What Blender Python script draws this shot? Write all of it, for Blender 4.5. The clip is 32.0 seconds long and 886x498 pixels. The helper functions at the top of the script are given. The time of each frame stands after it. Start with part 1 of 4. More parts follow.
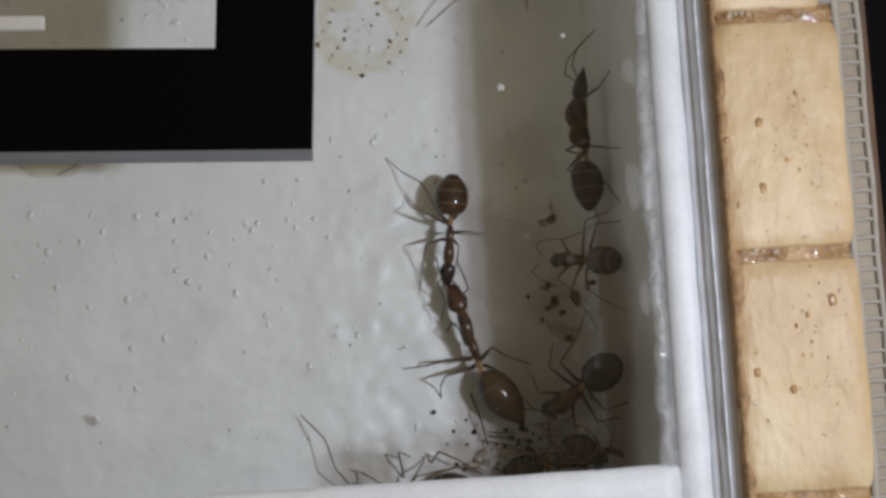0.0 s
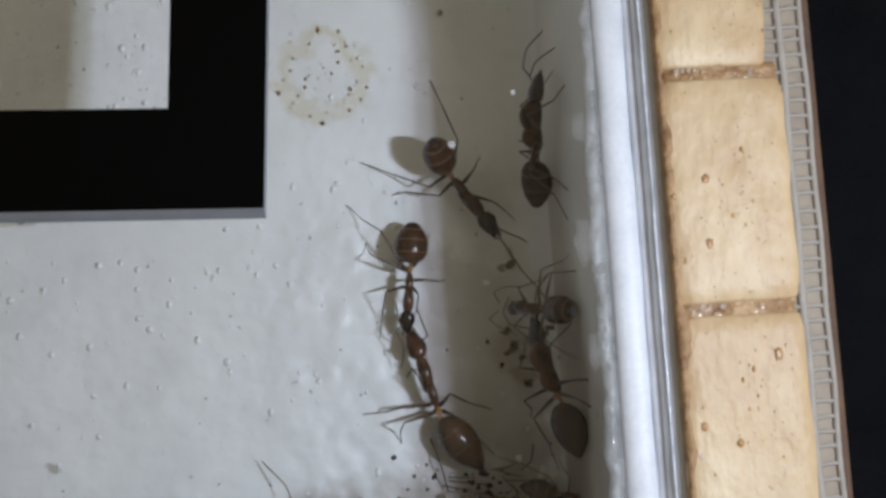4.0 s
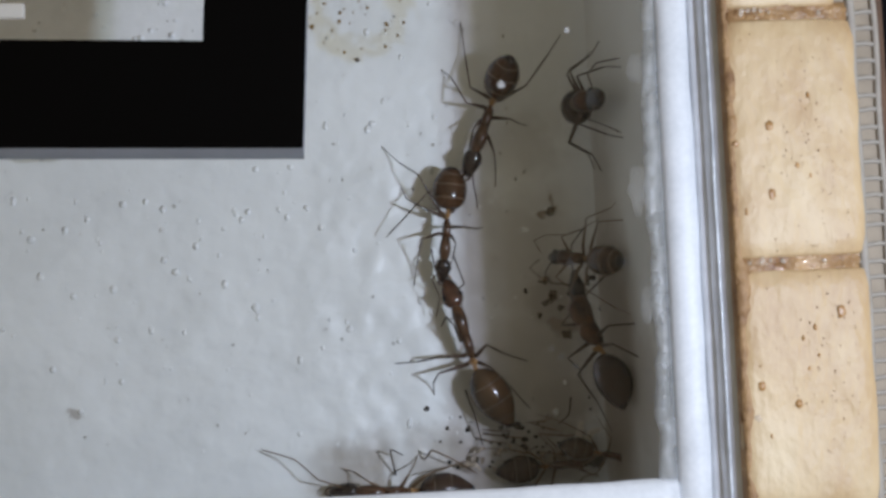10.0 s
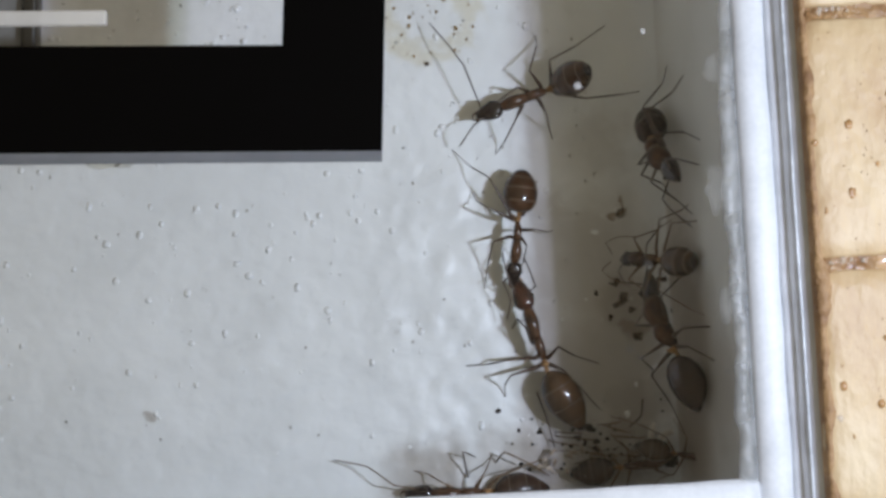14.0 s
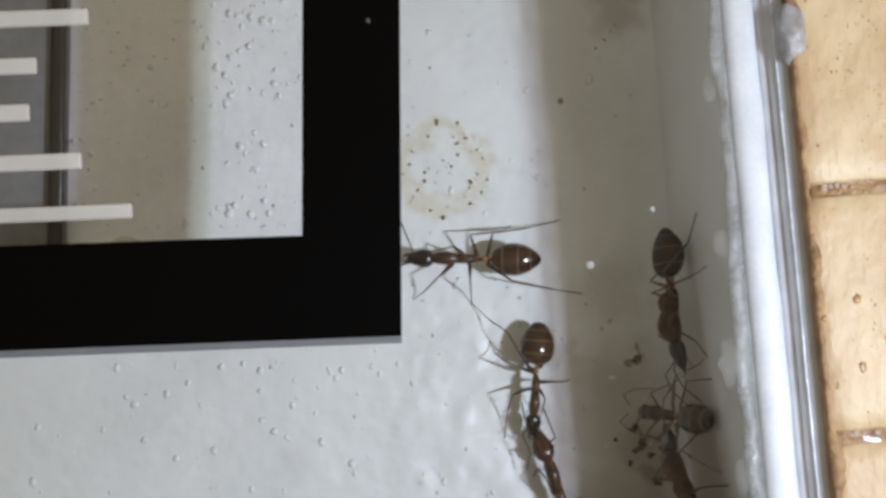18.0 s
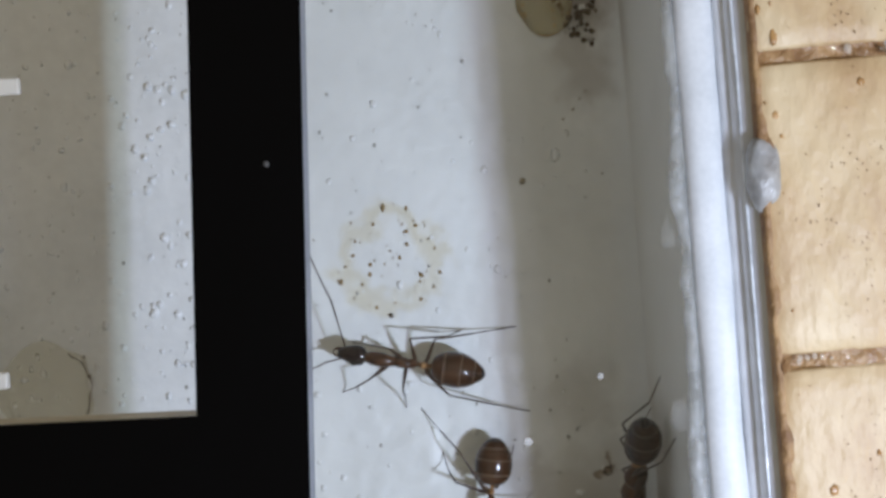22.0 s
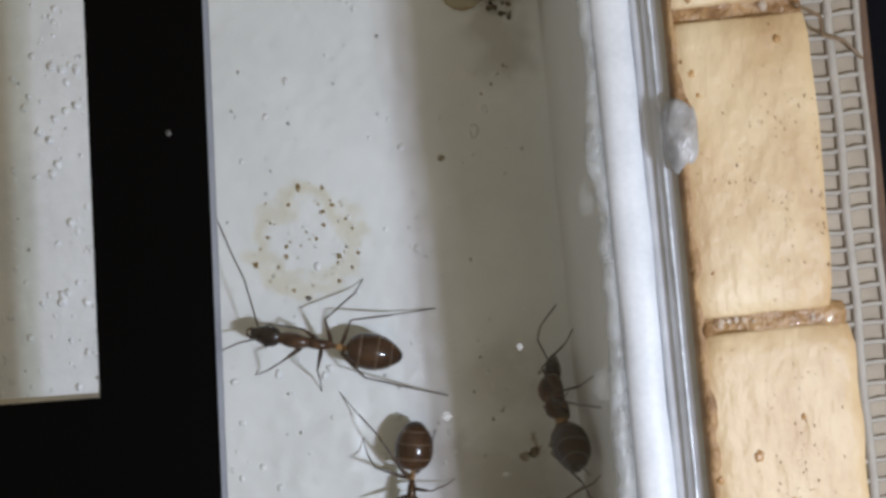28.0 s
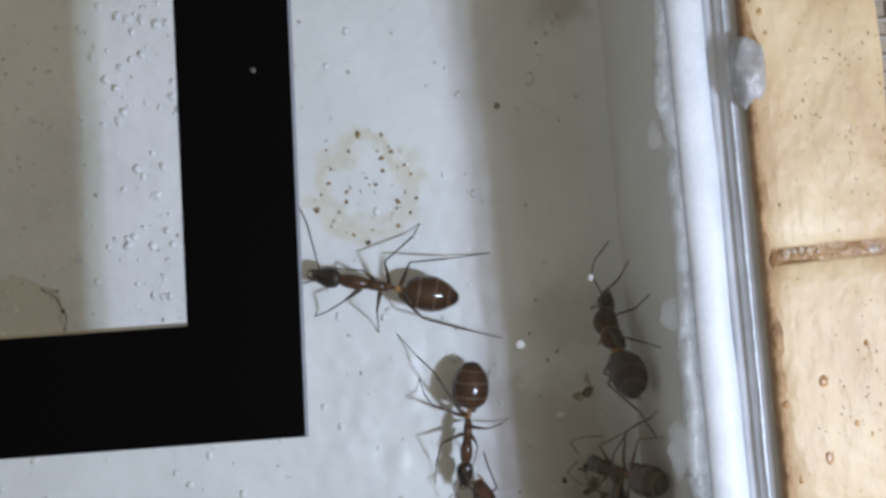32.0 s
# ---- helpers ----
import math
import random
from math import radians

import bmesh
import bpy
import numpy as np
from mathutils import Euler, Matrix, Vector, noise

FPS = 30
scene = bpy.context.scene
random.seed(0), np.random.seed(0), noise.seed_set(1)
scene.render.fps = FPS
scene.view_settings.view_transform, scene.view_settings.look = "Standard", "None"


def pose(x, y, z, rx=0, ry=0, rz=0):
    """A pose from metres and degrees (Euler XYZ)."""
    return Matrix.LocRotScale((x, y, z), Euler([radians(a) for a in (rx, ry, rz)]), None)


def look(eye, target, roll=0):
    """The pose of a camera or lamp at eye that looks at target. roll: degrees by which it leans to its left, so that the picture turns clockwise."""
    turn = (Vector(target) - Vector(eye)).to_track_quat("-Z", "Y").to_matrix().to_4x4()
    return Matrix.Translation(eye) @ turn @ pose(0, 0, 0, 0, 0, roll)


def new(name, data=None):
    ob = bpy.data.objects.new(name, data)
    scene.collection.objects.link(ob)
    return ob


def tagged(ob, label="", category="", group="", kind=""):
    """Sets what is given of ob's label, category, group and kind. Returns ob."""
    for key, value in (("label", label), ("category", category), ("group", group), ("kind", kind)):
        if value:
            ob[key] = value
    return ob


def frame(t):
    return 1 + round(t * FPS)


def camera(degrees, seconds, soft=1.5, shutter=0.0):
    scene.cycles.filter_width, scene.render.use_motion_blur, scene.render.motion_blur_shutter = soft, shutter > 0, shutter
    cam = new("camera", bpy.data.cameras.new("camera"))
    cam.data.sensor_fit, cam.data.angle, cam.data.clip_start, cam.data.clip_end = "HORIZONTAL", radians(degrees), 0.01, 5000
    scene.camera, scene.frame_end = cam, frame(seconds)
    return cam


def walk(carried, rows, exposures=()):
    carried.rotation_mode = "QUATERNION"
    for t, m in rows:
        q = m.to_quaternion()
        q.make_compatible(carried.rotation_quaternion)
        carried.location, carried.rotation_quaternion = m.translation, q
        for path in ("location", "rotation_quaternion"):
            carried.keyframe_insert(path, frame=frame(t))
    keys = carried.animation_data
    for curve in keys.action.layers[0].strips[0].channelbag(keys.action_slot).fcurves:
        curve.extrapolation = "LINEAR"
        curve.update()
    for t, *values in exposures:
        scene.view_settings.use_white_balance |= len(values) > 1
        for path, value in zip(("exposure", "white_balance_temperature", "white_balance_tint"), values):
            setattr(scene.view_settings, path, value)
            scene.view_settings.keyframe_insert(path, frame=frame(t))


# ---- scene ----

# All measures below are in centimetres; U turns them into metres.
U = 0.01

PATH = [
    (0, -0.227, -1.867, 7.950, 5.71, -4.49, -3.28),
    (0.5, -0.118, -1.832, 7.932, 5.55, -4.59, -3.32),
    (1, -0.077, -1.721, 7.949, 5.53, -4.85, -3.53),
    (1.5, -0.045, -1.573, 7.990, 5.72, -4.70, -3.87),
    (2, -0.028, -1.599, 8.079, 5.90, -4.60, -3.76),
    (2.5, -0.034, -1.586, 8.062, 6.05, -4.62, -3.79),
    (4.5, -0.006, -1.722, 8.073, 5.99, -4.85, -3.32),
    (5, -0.151, -1.861, 8.103, 5.50, -5.16, -2.37),
    (5.5, -0.136, -1.900, 8.087, 5.25, -5.11, -2.07),
    (6, -0.255, -1.733, 7.912, 5.02, -4.92, -1.74),
    (6.5, -0.175, -1.659, 7.842, 4.80, -4.47, -2.03),
    (7, -0.198, -1.642, 7.787, 4.57, -4.45, -2.17),
    (7.5, -0.173, -1.585, 7.775, 3.99, -4.70, -2.46),
    (8, -0.180, -1.586, 7.778, 4.00, -4.62, -2.47),
    (8.5, -0.161, -1.588, 7.773, 3.99, -4.70, -2.45),
    (9, -0.153, -1.598, 7.742, 3.88, -4.80, -2.41),
    (9.5, -0.176, -1.592, 7.720, 3.57, -4.76, -2.48),
    (10, -0.189, -1.577, 7.737, 3.31, -4.69, -2.55),
    (10.5, -0.158, -1.595, 7.753, 3.43, -4.42, -2.61),
    (11, -0.258, -1.514, 7.753, 3.53, -4.06, -2.78),
    (11.5, -0.306, -1.479, 7.756, 3.54, -3.72, -2.83),
    (12, -0.333, -1.387, 7.755, 3.65, -3.24, -3.09),
    (12.5, -0.399, -1.281, 7.763, 4.23, -2.39, -3.36),
    (13, -0.320, -1.403, 7.766, 4.24, -2.37, -3.03),
    (13.5, -0.353, -1.600, 7.748, 3.71, -2.58, -2.74),
    (15.5, -0.374, -1.602, 7.772, 3.63, -3.27, -3.08),
    (16, -0.278, -1.301, 7.857, 3.07, -2.64, -3.31),
    (16.5, -0.310, -1.127, 7.904, 3.95, -2.57, -3.65),
    (17, -0.270, -0.990, 7.920, 4.85, -2.08, -3.94),
    (17.5, -0.295, -0.910, 7.971, 5.34, -1.86, -4.13),
    (18, -0.318, -0.933, 7.960, 5.45, -1.79, -4.11),
    (18.5, -0.300, -0.936, 7.940, 5.35, -1.71, -4.19),
    (19, -0.245, -0.875, 7.933, 5.03, -1.71, -4.22),
    (19.5, 0.057, -0.444, 7.924, 3.81, -0.56, -4.27),
    (20, 0.507, 0.130, 7.567, 1.54, 0.34, -4.79),
    (20.5, 0.596, 0.399, 7.391, -0.15, 0.94, -5.06),
    (21, 0.429, 0.470, 7.213, -1.49, 1.24, -4.74),
    (21.5, 0.428, 0.486, 7.186, -1.41, 1.00, -4.72),
    (22, 0.430, 0.475, 7.178, -1.12, 0.83, -4.69),
    (22.5, 0.415, 0.483, 7.193, -1.12, 0.82, -4.65),
    (23, 0.317, 0.525, 7.176, -1.06, 0.67, -4.68),
    (23.5, 0.263, 0.510, 7.150, -1.08, 0.57, -4.65),
    (24, 0.253, 0.510, 7.168, -1.03, 0.62, -4.67),
    (24.5, 0.209, 0.545, 7.141, -0.95, 0.60, -4.72),
    (26.5, 0.180, 0.508, 7.038, -0.95, -0.52, -5.48),
    (27, 0.292, 0.542, 6.923, -0.72, -1.37, -5.82),
    (27.5, 0.413, 0.372, 6.892, -0.84, -1.69, -5.73),
    (28, 0.515, 0.285, 7.007, -0.57, -1.94, -5.77),
    (28.5, 0.593, 0.234, 6.968, -0.56, -2.02, -5.86),
    (29, 0.590, 0.188, 6.991, -0.49, -2.04, -5.81),
    (29.5, 0.552, 0.116, 7.051, -1.04, -2.13, -5.70),
    (30, 0.495, 0.118, 7.047, -1.40, -2.19, -5.77),
    (30.5, 0.469, 0.055, 7.093, -1.53, -2.21, -5.60),
    (31, 0.223, 0.100, 7.218, -1.32, -2.31, -5.57),
    (31.5, 0.263, 0.081, 7.156, -1.09, -2.39, -5.56),
    (32, 0.156, 0.111, 7.185, -1.29, -2.13, -5.84),
]
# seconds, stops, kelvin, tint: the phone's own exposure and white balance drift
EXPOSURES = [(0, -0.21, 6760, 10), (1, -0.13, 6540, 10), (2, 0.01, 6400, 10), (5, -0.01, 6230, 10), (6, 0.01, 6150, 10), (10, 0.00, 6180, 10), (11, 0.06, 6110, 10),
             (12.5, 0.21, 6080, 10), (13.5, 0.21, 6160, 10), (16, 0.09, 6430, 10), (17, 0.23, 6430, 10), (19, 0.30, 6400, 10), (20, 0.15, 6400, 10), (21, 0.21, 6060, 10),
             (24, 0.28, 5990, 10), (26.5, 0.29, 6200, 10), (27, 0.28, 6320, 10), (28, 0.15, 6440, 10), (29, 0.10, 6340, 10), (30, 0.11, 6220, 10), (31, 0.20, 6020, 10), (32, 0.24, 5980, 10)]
cam = camera(37.7, 32.0, soft=3.3)
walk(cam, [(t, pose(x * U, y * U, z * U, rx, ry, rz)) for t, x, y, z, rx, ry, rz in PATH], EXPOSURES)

# ---- light: a small cold torch above the bricks, and the dim warm room ----
world = bpy.data.worlds.new("room")
scene.world = world
world.use_nodes = True
# warm and dim; gently brighter towards +x, added to lift the opening's shade
tree = world.node_tree
back = tree.nodes["Background"]
back.inputs["Color"].default_value = (1.0, 0.845, 0.59, 1)
way = tree.nodes.new("ShaderNodeTexCoord")
axes = tree.nodes.new("ShaderNodeSeparateXYZ")
level = tree.nodes.new("ShaderNodeMapRange")
level.inputs["From Min"].default_value, level.inputs["From Max"].default_value = -1.0, 1.0
level.inputs["To Min"].default_value, level.inputs["To Max"].default_value = 0.13, 0.58
tree.links.new(way.outputs["Generated"], axes.inputs[0])
tree.links.new(axes.outputs["X"], level.inputs["Value"])
tree.links.new(level.outputs["Result"], back.inputs["Strength"])

# the torch has two tiny chips close together, one a touch greener; a weak third further in is added to soften the
# wall's shadow
for lamp_x, tone, power in ((3.10, (0.93, 0.93, 1.05), 0.0023), (3.55, (0.87, 0.89, 1.16), 0.0166), (3.90, (0.81, 0.98, 1.09), 0.0172)):
    torch = new("torch_and_fill_light", bpy.data.lights.new("torch_and_fill_light", "AREA"))
    torch.data.shape, torch.data.size = "DISK", 0.24 * U
    torch.data.energy, torch.data.color = power, tone
    torch.matrix_world = look((lamp_x * U, -1.64 * U, 6.7 * U), (-3.5 * U, -1.0 * U, 0))


# ---- materials ----
def material(name, base, rough=0.5, second=None, scale=3.0, fine=25.0, spread=0.5, bump=0.3, bump_scale=20.0,
             bump_depth=0.01, metallic=0.0, coat=0.0, specular=0.5, transmission=0.0, alpha=1.0, random_tone=0.0, subsurface=0.0, stretch=(1, 1, 1), blotches=(), ring=None, wash=None):
    """A surface whose colour drifts between two tones at two scales, with a fine relief. Scales are per centimetre."""
    m = bpy.data.materials.new(name)
    m.use_nodes = True
    nt = m.node_tree
    n, l = nt.nodes, nt.links
    bsdf = n["Principled BSDF"]
    coord = n.new("ShaderNodeTexCoord")
    mapping = n.new("ShaderNodeMapping")
    mapping.inputs["Scale"].default_value = tuple(100 * k for k in stretch)
    l.new(coord.outputs["Object"], mapping.inputs["Vector"])
    second = second or tuple(c * 0.78 for c in base)

    def noise_at(s, detail=4.0):
        node = n.new("ShaderNodeTexNoise")
        node.inputs["Scale"].default_value, node.inputs["Detail"].default_value = s, detail
        l.new(mapping.outputs["Vector"], node.inputs["Vector"])
        return node

    big, small = noise_at(scale), noise_at(fine)
    add = n.new("ShaderNodeMath")
    add.operation = "MULTIPLY_ADD"
    l.new(small.outputs["Fac"], add.inputs[0])
    add.inputs[1].default_value = 0.5
    l.new(big.outputs["Fac"], add.inputs[2])
    ramp = n.new("ShaderNodeMapRange")
    ramp.inputs["From Min"].default_value = 0.75 - spread / 2
    ramp.inputs["From Max"].default_value = 0.75 + spread / 2
    l.new(add.outputs[0], ramp.inputs["Value"])
    mix = n.new("ShaderNodeMix")
    mix.data_type = "RGBA"
    mix.inputs["A"].default_value, mix.inputs["B"].default_value = (*second, 1), (*base, 1)
    l.new(ramp.outputs["Result"], mix.inputs["Factor"])
    tone = mix.outputs["Result"]
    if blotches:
        # dirt, dried liquid and painted shade, each with its own place and ragged outline
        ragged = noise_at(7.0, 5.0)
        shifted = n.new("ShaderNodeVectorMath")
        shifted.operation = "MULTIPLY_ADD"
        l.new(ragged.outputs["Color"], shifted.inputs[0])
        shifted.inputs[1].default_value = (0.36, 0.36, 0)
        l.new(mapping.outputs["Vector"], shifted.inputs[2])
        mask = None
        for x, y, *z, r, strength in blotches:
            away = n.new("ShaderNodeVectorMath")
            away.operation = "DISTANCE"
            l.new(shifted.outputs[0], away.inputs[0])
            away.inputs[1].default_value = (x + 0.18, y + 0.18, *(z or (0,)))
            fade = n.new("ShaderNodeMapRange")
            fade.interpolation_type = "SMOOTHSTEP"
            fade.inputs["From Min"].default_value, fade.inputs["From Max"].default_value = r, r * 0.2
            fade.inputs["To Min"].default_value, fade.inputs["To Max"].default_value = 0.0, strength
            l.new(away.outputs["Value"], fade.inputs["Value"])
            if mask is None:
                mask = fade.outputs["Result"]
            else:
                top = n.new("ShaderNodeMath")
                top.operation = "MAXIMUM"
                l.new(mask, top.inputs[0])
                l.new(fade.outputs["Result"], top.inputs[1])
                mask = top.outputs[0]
        # one brown serves the dirt and the shade painted with it
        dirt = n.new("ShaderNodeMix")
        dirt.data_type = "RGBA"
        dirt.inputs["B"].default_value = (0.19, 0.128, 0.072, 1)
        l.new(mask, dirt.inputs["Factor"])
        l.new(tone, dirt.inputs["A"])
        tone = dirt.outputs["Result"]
    if ring:
        x, y, r, wide = ring
        away = n.new("ShaderNodeVectorMath")
        away.operation = "DISTANCE"
        l.new(shifted.outputs[0], away.inputs[0])
        away.inputs[1].default_value = (x + 0.18, y + 0.18, 0)
        off = n.new("ShaderNodeMath")
        off.operation = "SUBTRACT"
        l.new(away.outputs["Value"], off.inputs[0])
        off.inputs[1].default_value = r
        size = n.new("ShaderNodeMath")
        size.operation = "ABSOLUTE"
        l.new(off.outputs[0], size.inputs[0])
        fade = n.new("ShaderNodeMapRange")
        fade.interpolation_type = "SMOOTHSTEP"
        fade.inputs["From Min"].default_value, fade.inputs["From Max"].default_value = wide, 0.0
        fade.inputs["To Min"].default_value, fade.inputs["To Max"].default_value = 0.0, 0.72
        l.new(size.outputs[0], fade.inputs["Value"])
        uneven = n.new("ShaderNodeMath")
        uneven.operation = "MULTIPLY"
        l.new(fade.outputs["Result"], uneven.inputs[0])
        l.new(big.outputs["Fac"], uneven.inputs[1])
        dried = n.new("ShaderNodeMix")
        dried.data_type = "RGBA"
        dried.inputs["B"].default_value = (0.52, 0.42, 0.16, 1)
        l.new(uneven.outputs[0], dried.inputs["Factor"])
        l.new(tone, dried.inputs["A"])
        tone = dried.outputs["Result"]
    if wash:
        # a paler film dried on in uneven patches
        tint, size, low, high = wash
        film = noise_at(size, 6.0)
        fade = n.new("ShaderNodeMapRange")
        fade.inputs["From Min"].default_value, fade.inputs["From Max"].default_value = low, high
        l.new(film.outputs["Fac"], fade.inputs["Value"])
        over = n.new("ShaderNodeMix")
        over.data_type = "RGBA"
        over.inputs["B"].default_value = (*tint, 1)
        l.new(fade.outputs["Result"], over.inputs["Factor"])
        l.new(tone, over.inputs["A"])
        tone = over.outputs["Result"]
    if random_tone:
        info = n.new("ShaderNodeObjectInfo")
        hsv = n.new("ShaderNodeHueSaturation")
        shift = n.new("ShaderNodeMapRange")
        shift.inputs["To Min"].default_value, shift.inputs["To Max"].default_value = 1 - random_tone, 1 + random_tone
        l.new(info.outputs["Random"], shift.inputs["Value"])
        l.new(shift.outputs["Result"], hsv.inputs["Value"])
        l.new(tone, hsv.inputs["Color"])
        tone = hsv.outputs["Color"]
    l.new(tone, bsdf.inputs["Base Color"])
    bsdf.inputs["Roughness"].default_value = rough
    bsdf.inputs["Metallic"].default_value = metallic
    bsdf.inputs["Coat Weight"].default_value = coat
    bsdf.inputs["Specular IOR Level"].default_value = specular
    bsdf.inputs["Transmission Weight"].default_value = transmission
    bsdf.inputs["Alpha"].default_value = alpha
    if subsurface:
        bsdf.inputs["Subsurface Weight"].default_value = subsurface
        bsdf.inputs["Subsurface Radius"].default_value = (0.001, 0.0005, 0.0003)
        bsdf.inputs["Subsurface Scale"].default_value = 0.3
    if bump:
        relief = noise_at(bump_scale, 5.0)
        b = n.new("ShaderNodeBump")
        b.inputs["Strength"].default_value, b.inputs["Distance"].default_value = bump, bump_depth * U
        l.new(relief.outputs["Fac"], b.inputs["Height"])
        l.new(b.outputs["Normal"], bsdf.inputs["Normal"])
    return m


# dirt on the plaster, deepened by painted shade near the wall: place, reach, strength
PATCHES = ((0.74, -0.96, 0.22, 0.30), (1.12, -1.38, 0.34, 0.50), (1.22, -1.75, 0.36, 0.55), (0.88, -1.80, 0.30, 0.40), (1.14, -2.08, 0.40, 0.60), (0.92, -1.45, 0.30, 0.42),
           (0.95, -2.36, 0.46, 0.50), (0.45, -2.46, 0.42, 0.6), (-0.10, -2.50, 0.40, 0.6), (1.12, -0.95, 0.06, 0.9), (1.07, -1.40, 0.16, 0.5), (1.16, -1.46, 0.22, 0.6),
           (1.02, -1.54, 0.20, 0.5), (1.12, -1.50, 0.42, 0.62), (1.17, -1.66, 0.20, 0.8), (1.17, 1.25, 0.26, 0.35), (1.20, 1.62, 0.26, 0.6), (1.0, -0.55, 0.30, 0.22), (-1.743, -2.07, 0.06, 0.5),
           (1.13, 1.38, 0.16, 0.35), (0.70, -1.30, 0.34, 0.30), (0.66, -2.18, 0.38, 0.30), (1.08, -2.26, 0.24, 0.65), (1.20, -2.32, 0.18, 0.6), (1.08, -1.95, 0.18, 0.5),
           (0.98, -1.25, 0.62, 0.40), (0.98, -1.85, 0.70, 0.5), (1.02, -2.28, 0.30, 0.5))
# brown dirt and shade toned into the side wall, with its height
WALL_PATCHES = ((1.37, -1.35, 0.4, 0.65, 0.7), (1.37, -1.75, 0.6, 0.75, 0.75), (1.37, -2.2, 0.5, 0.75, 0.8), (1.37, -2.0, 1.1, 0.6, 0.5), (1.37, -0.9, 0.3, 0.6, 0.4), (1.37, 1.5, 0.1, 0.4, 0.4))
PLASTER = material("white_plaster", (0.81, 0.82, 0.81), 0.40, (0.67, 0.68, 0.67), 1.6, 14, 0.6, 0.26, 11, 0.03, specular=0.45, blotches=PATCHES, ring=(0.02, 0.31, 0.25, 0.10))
BEADS = material("white_plaster_bead", (0.80, 0.81, 0.80), 0.3, (0.72, 0.73, 0.72), 1.2, 14, 0.7, 0.2, 9, 0.02)
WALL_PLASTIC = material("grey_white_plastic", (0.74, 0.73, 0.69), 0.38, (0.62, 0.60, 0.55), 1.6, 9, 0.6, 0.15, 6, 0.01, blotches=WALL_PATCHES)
STRIP_WHITE = material("white_gloss_strip", (0.69, 0.705, 0.725), 0.5, (0.55, 0.57, 0.59), 5, 40, 0.6, 0.2, 14, 0.01)
RIM_GREY = material("grey_acrylic_rim", (0.62, 0.635, 0.66), 0.6, (0.46, 0.47, 0.49), 2.5, 12, 0.5, 0.3, 8, 0.02, coat=0.1, specular=0.3)
RIM_LINE = material("pale_cut_edge", (0.72, 0.75, 0.78), 0.2, (0.42, 0.44, 0.47), 6, 30, 0.4, 0.3, 30, 0.01, coat=0.5)
SILICONE = material("milky_silicone", (0.60, 0.62, 0.63), 0.28, (0.32, 0.335, 0.34), 5, 18, 0.5, 0.8, 10, 0.04, coat=0.25, alpha=0.42)
LUMP = material("cloudy_silicone", (0.52, 0.53, 0.53), 0.32, (0.28, 0.28, 0.28), 6, 24, 0.5, 0.8, 12, 0.03, coat=0.12, alpha=0.66)
BLACK = material("black_film", (0.0010, 0.0010, 0.0014), 0.3, (0.0007, 0.0007, 0.0009), 2, 30, 0.6, 0.05, 30, 0.003, specular=0.07)
EDGE_GREY = material("grey_cut_edge", (0.20, 0.21, 0.24), 0.4, (0.13, 0.135, 0.16), 3, 20, 0.6, 0.1, 20, 0.003)
EDGE_CREAM = material("cream_cut_edge", (0.55, 0.50, 0.38), 0.5, (0.30, 0.24, 0.15), 6, 30, 0.5, 0.2, 30, 0.003)
BRICK = material("sand_brick", (0.52, 0.374, 0.198), 0.5, (0.415, 0.272, 0.14), 2.2, 30, 0.45, 0.75, 13, 0.022, random_tone=0.05, stretch=(1, 0.55, 1), wash=((0.60, 0.472, 0.29), 2.0, 0.46, 0.66))
BRICK_SIDE = material("sand_brick_edge", (0.42, 0.26, 0.115), 0.6, (0.20, 0.105, 0.045), 5, 22, 0.5, 0.8, 18, 0.03)
MORTAR = material("wet_brown_mortar", (0.43, 0.27, 0.125), 0.35, (0.20, 0.10, 0.04), 6, 22, 0.45, 0.9, 12, 0.06, coat=0.3)
NET = material("cream_net_thread", (0.38, 0.35, 0.305), 0.7, (0.29, 0.265, 0.23), 8, 40, 0.6, 0.4, 60, 0.01)
WOOD = material("tan_board", (0.36, 0.30, 0.225), 0.7, (0.25, 0.205, 0.15), 2, 20, 0.6, 0.3, 30, 0.01)
EDGING = material("brown_edging", (0.15, 0.085, 0.05), 0.8, (0.07, 0.042, 0.028), 3, 30, 0.6, 0.4, 40, 0.01)
DARK = material("dark_cloth", (0.008, 0.009, 0.012), 0.9, (0.004, 0.0045, 0.007), 2, 20, 0.6, 0.4, 40, 0.01, specular=0.1)
HEAD_RED = material("ant_head_red", (0.080, 0.031, 0.017), 0.2, (0.018, 0.009, 0.007), 16, 60, 0.4, 0.2, 90, 0.002, coat=0.1, specular=0.35)
HEAD = material("ant_head", (0.022, 0.012, 0.010), 0.17, (0.010, 0.006, 0.006), 8, 50, 0.6, 0.15, 90, 0.002, coat=0.2, specular=0.4)
THORAX = material("ant_thorax", (0.105, 0.050, 0.023), 0.25, (0.020, 0.010, 0.007), 16, 70, 0.4, 0.3, 60, 0.003, coat=0.05, specular=0.3)
THORAX_DARK = material("ant_thorax_dark", (0.108, 0.050, 0.024), 0.3, (0.018, 0.009, 0.007), 14, 60, 0.4, 0.3, 60, 0.003, specular=0.22)
GASTER = material("ant_gaster", (0.074, 0.031, 0.013), 0.15, (0.017, 0.008, 0.005), 7, 45, 0.45, 0.15, 80, 0.002, coat=0.1, specular=0.4)
GASTER_PALE = material("ant_gaster_amber", (0.104, 0.056, 0.025), 0.16, (0.024, 0.014, 0.009), 4.5, 30, 0.42, 0.15, 80, 0.002, coat=0.1, specular=0.4)
GASTER_DARK = material("ant_gaster_dark", (0.052, 0.028, 0.019), 0.25, (0.016, 0.010, 0.008), 7, 45, 0.45, 0.15, 80, 0.002, specular=0.25)
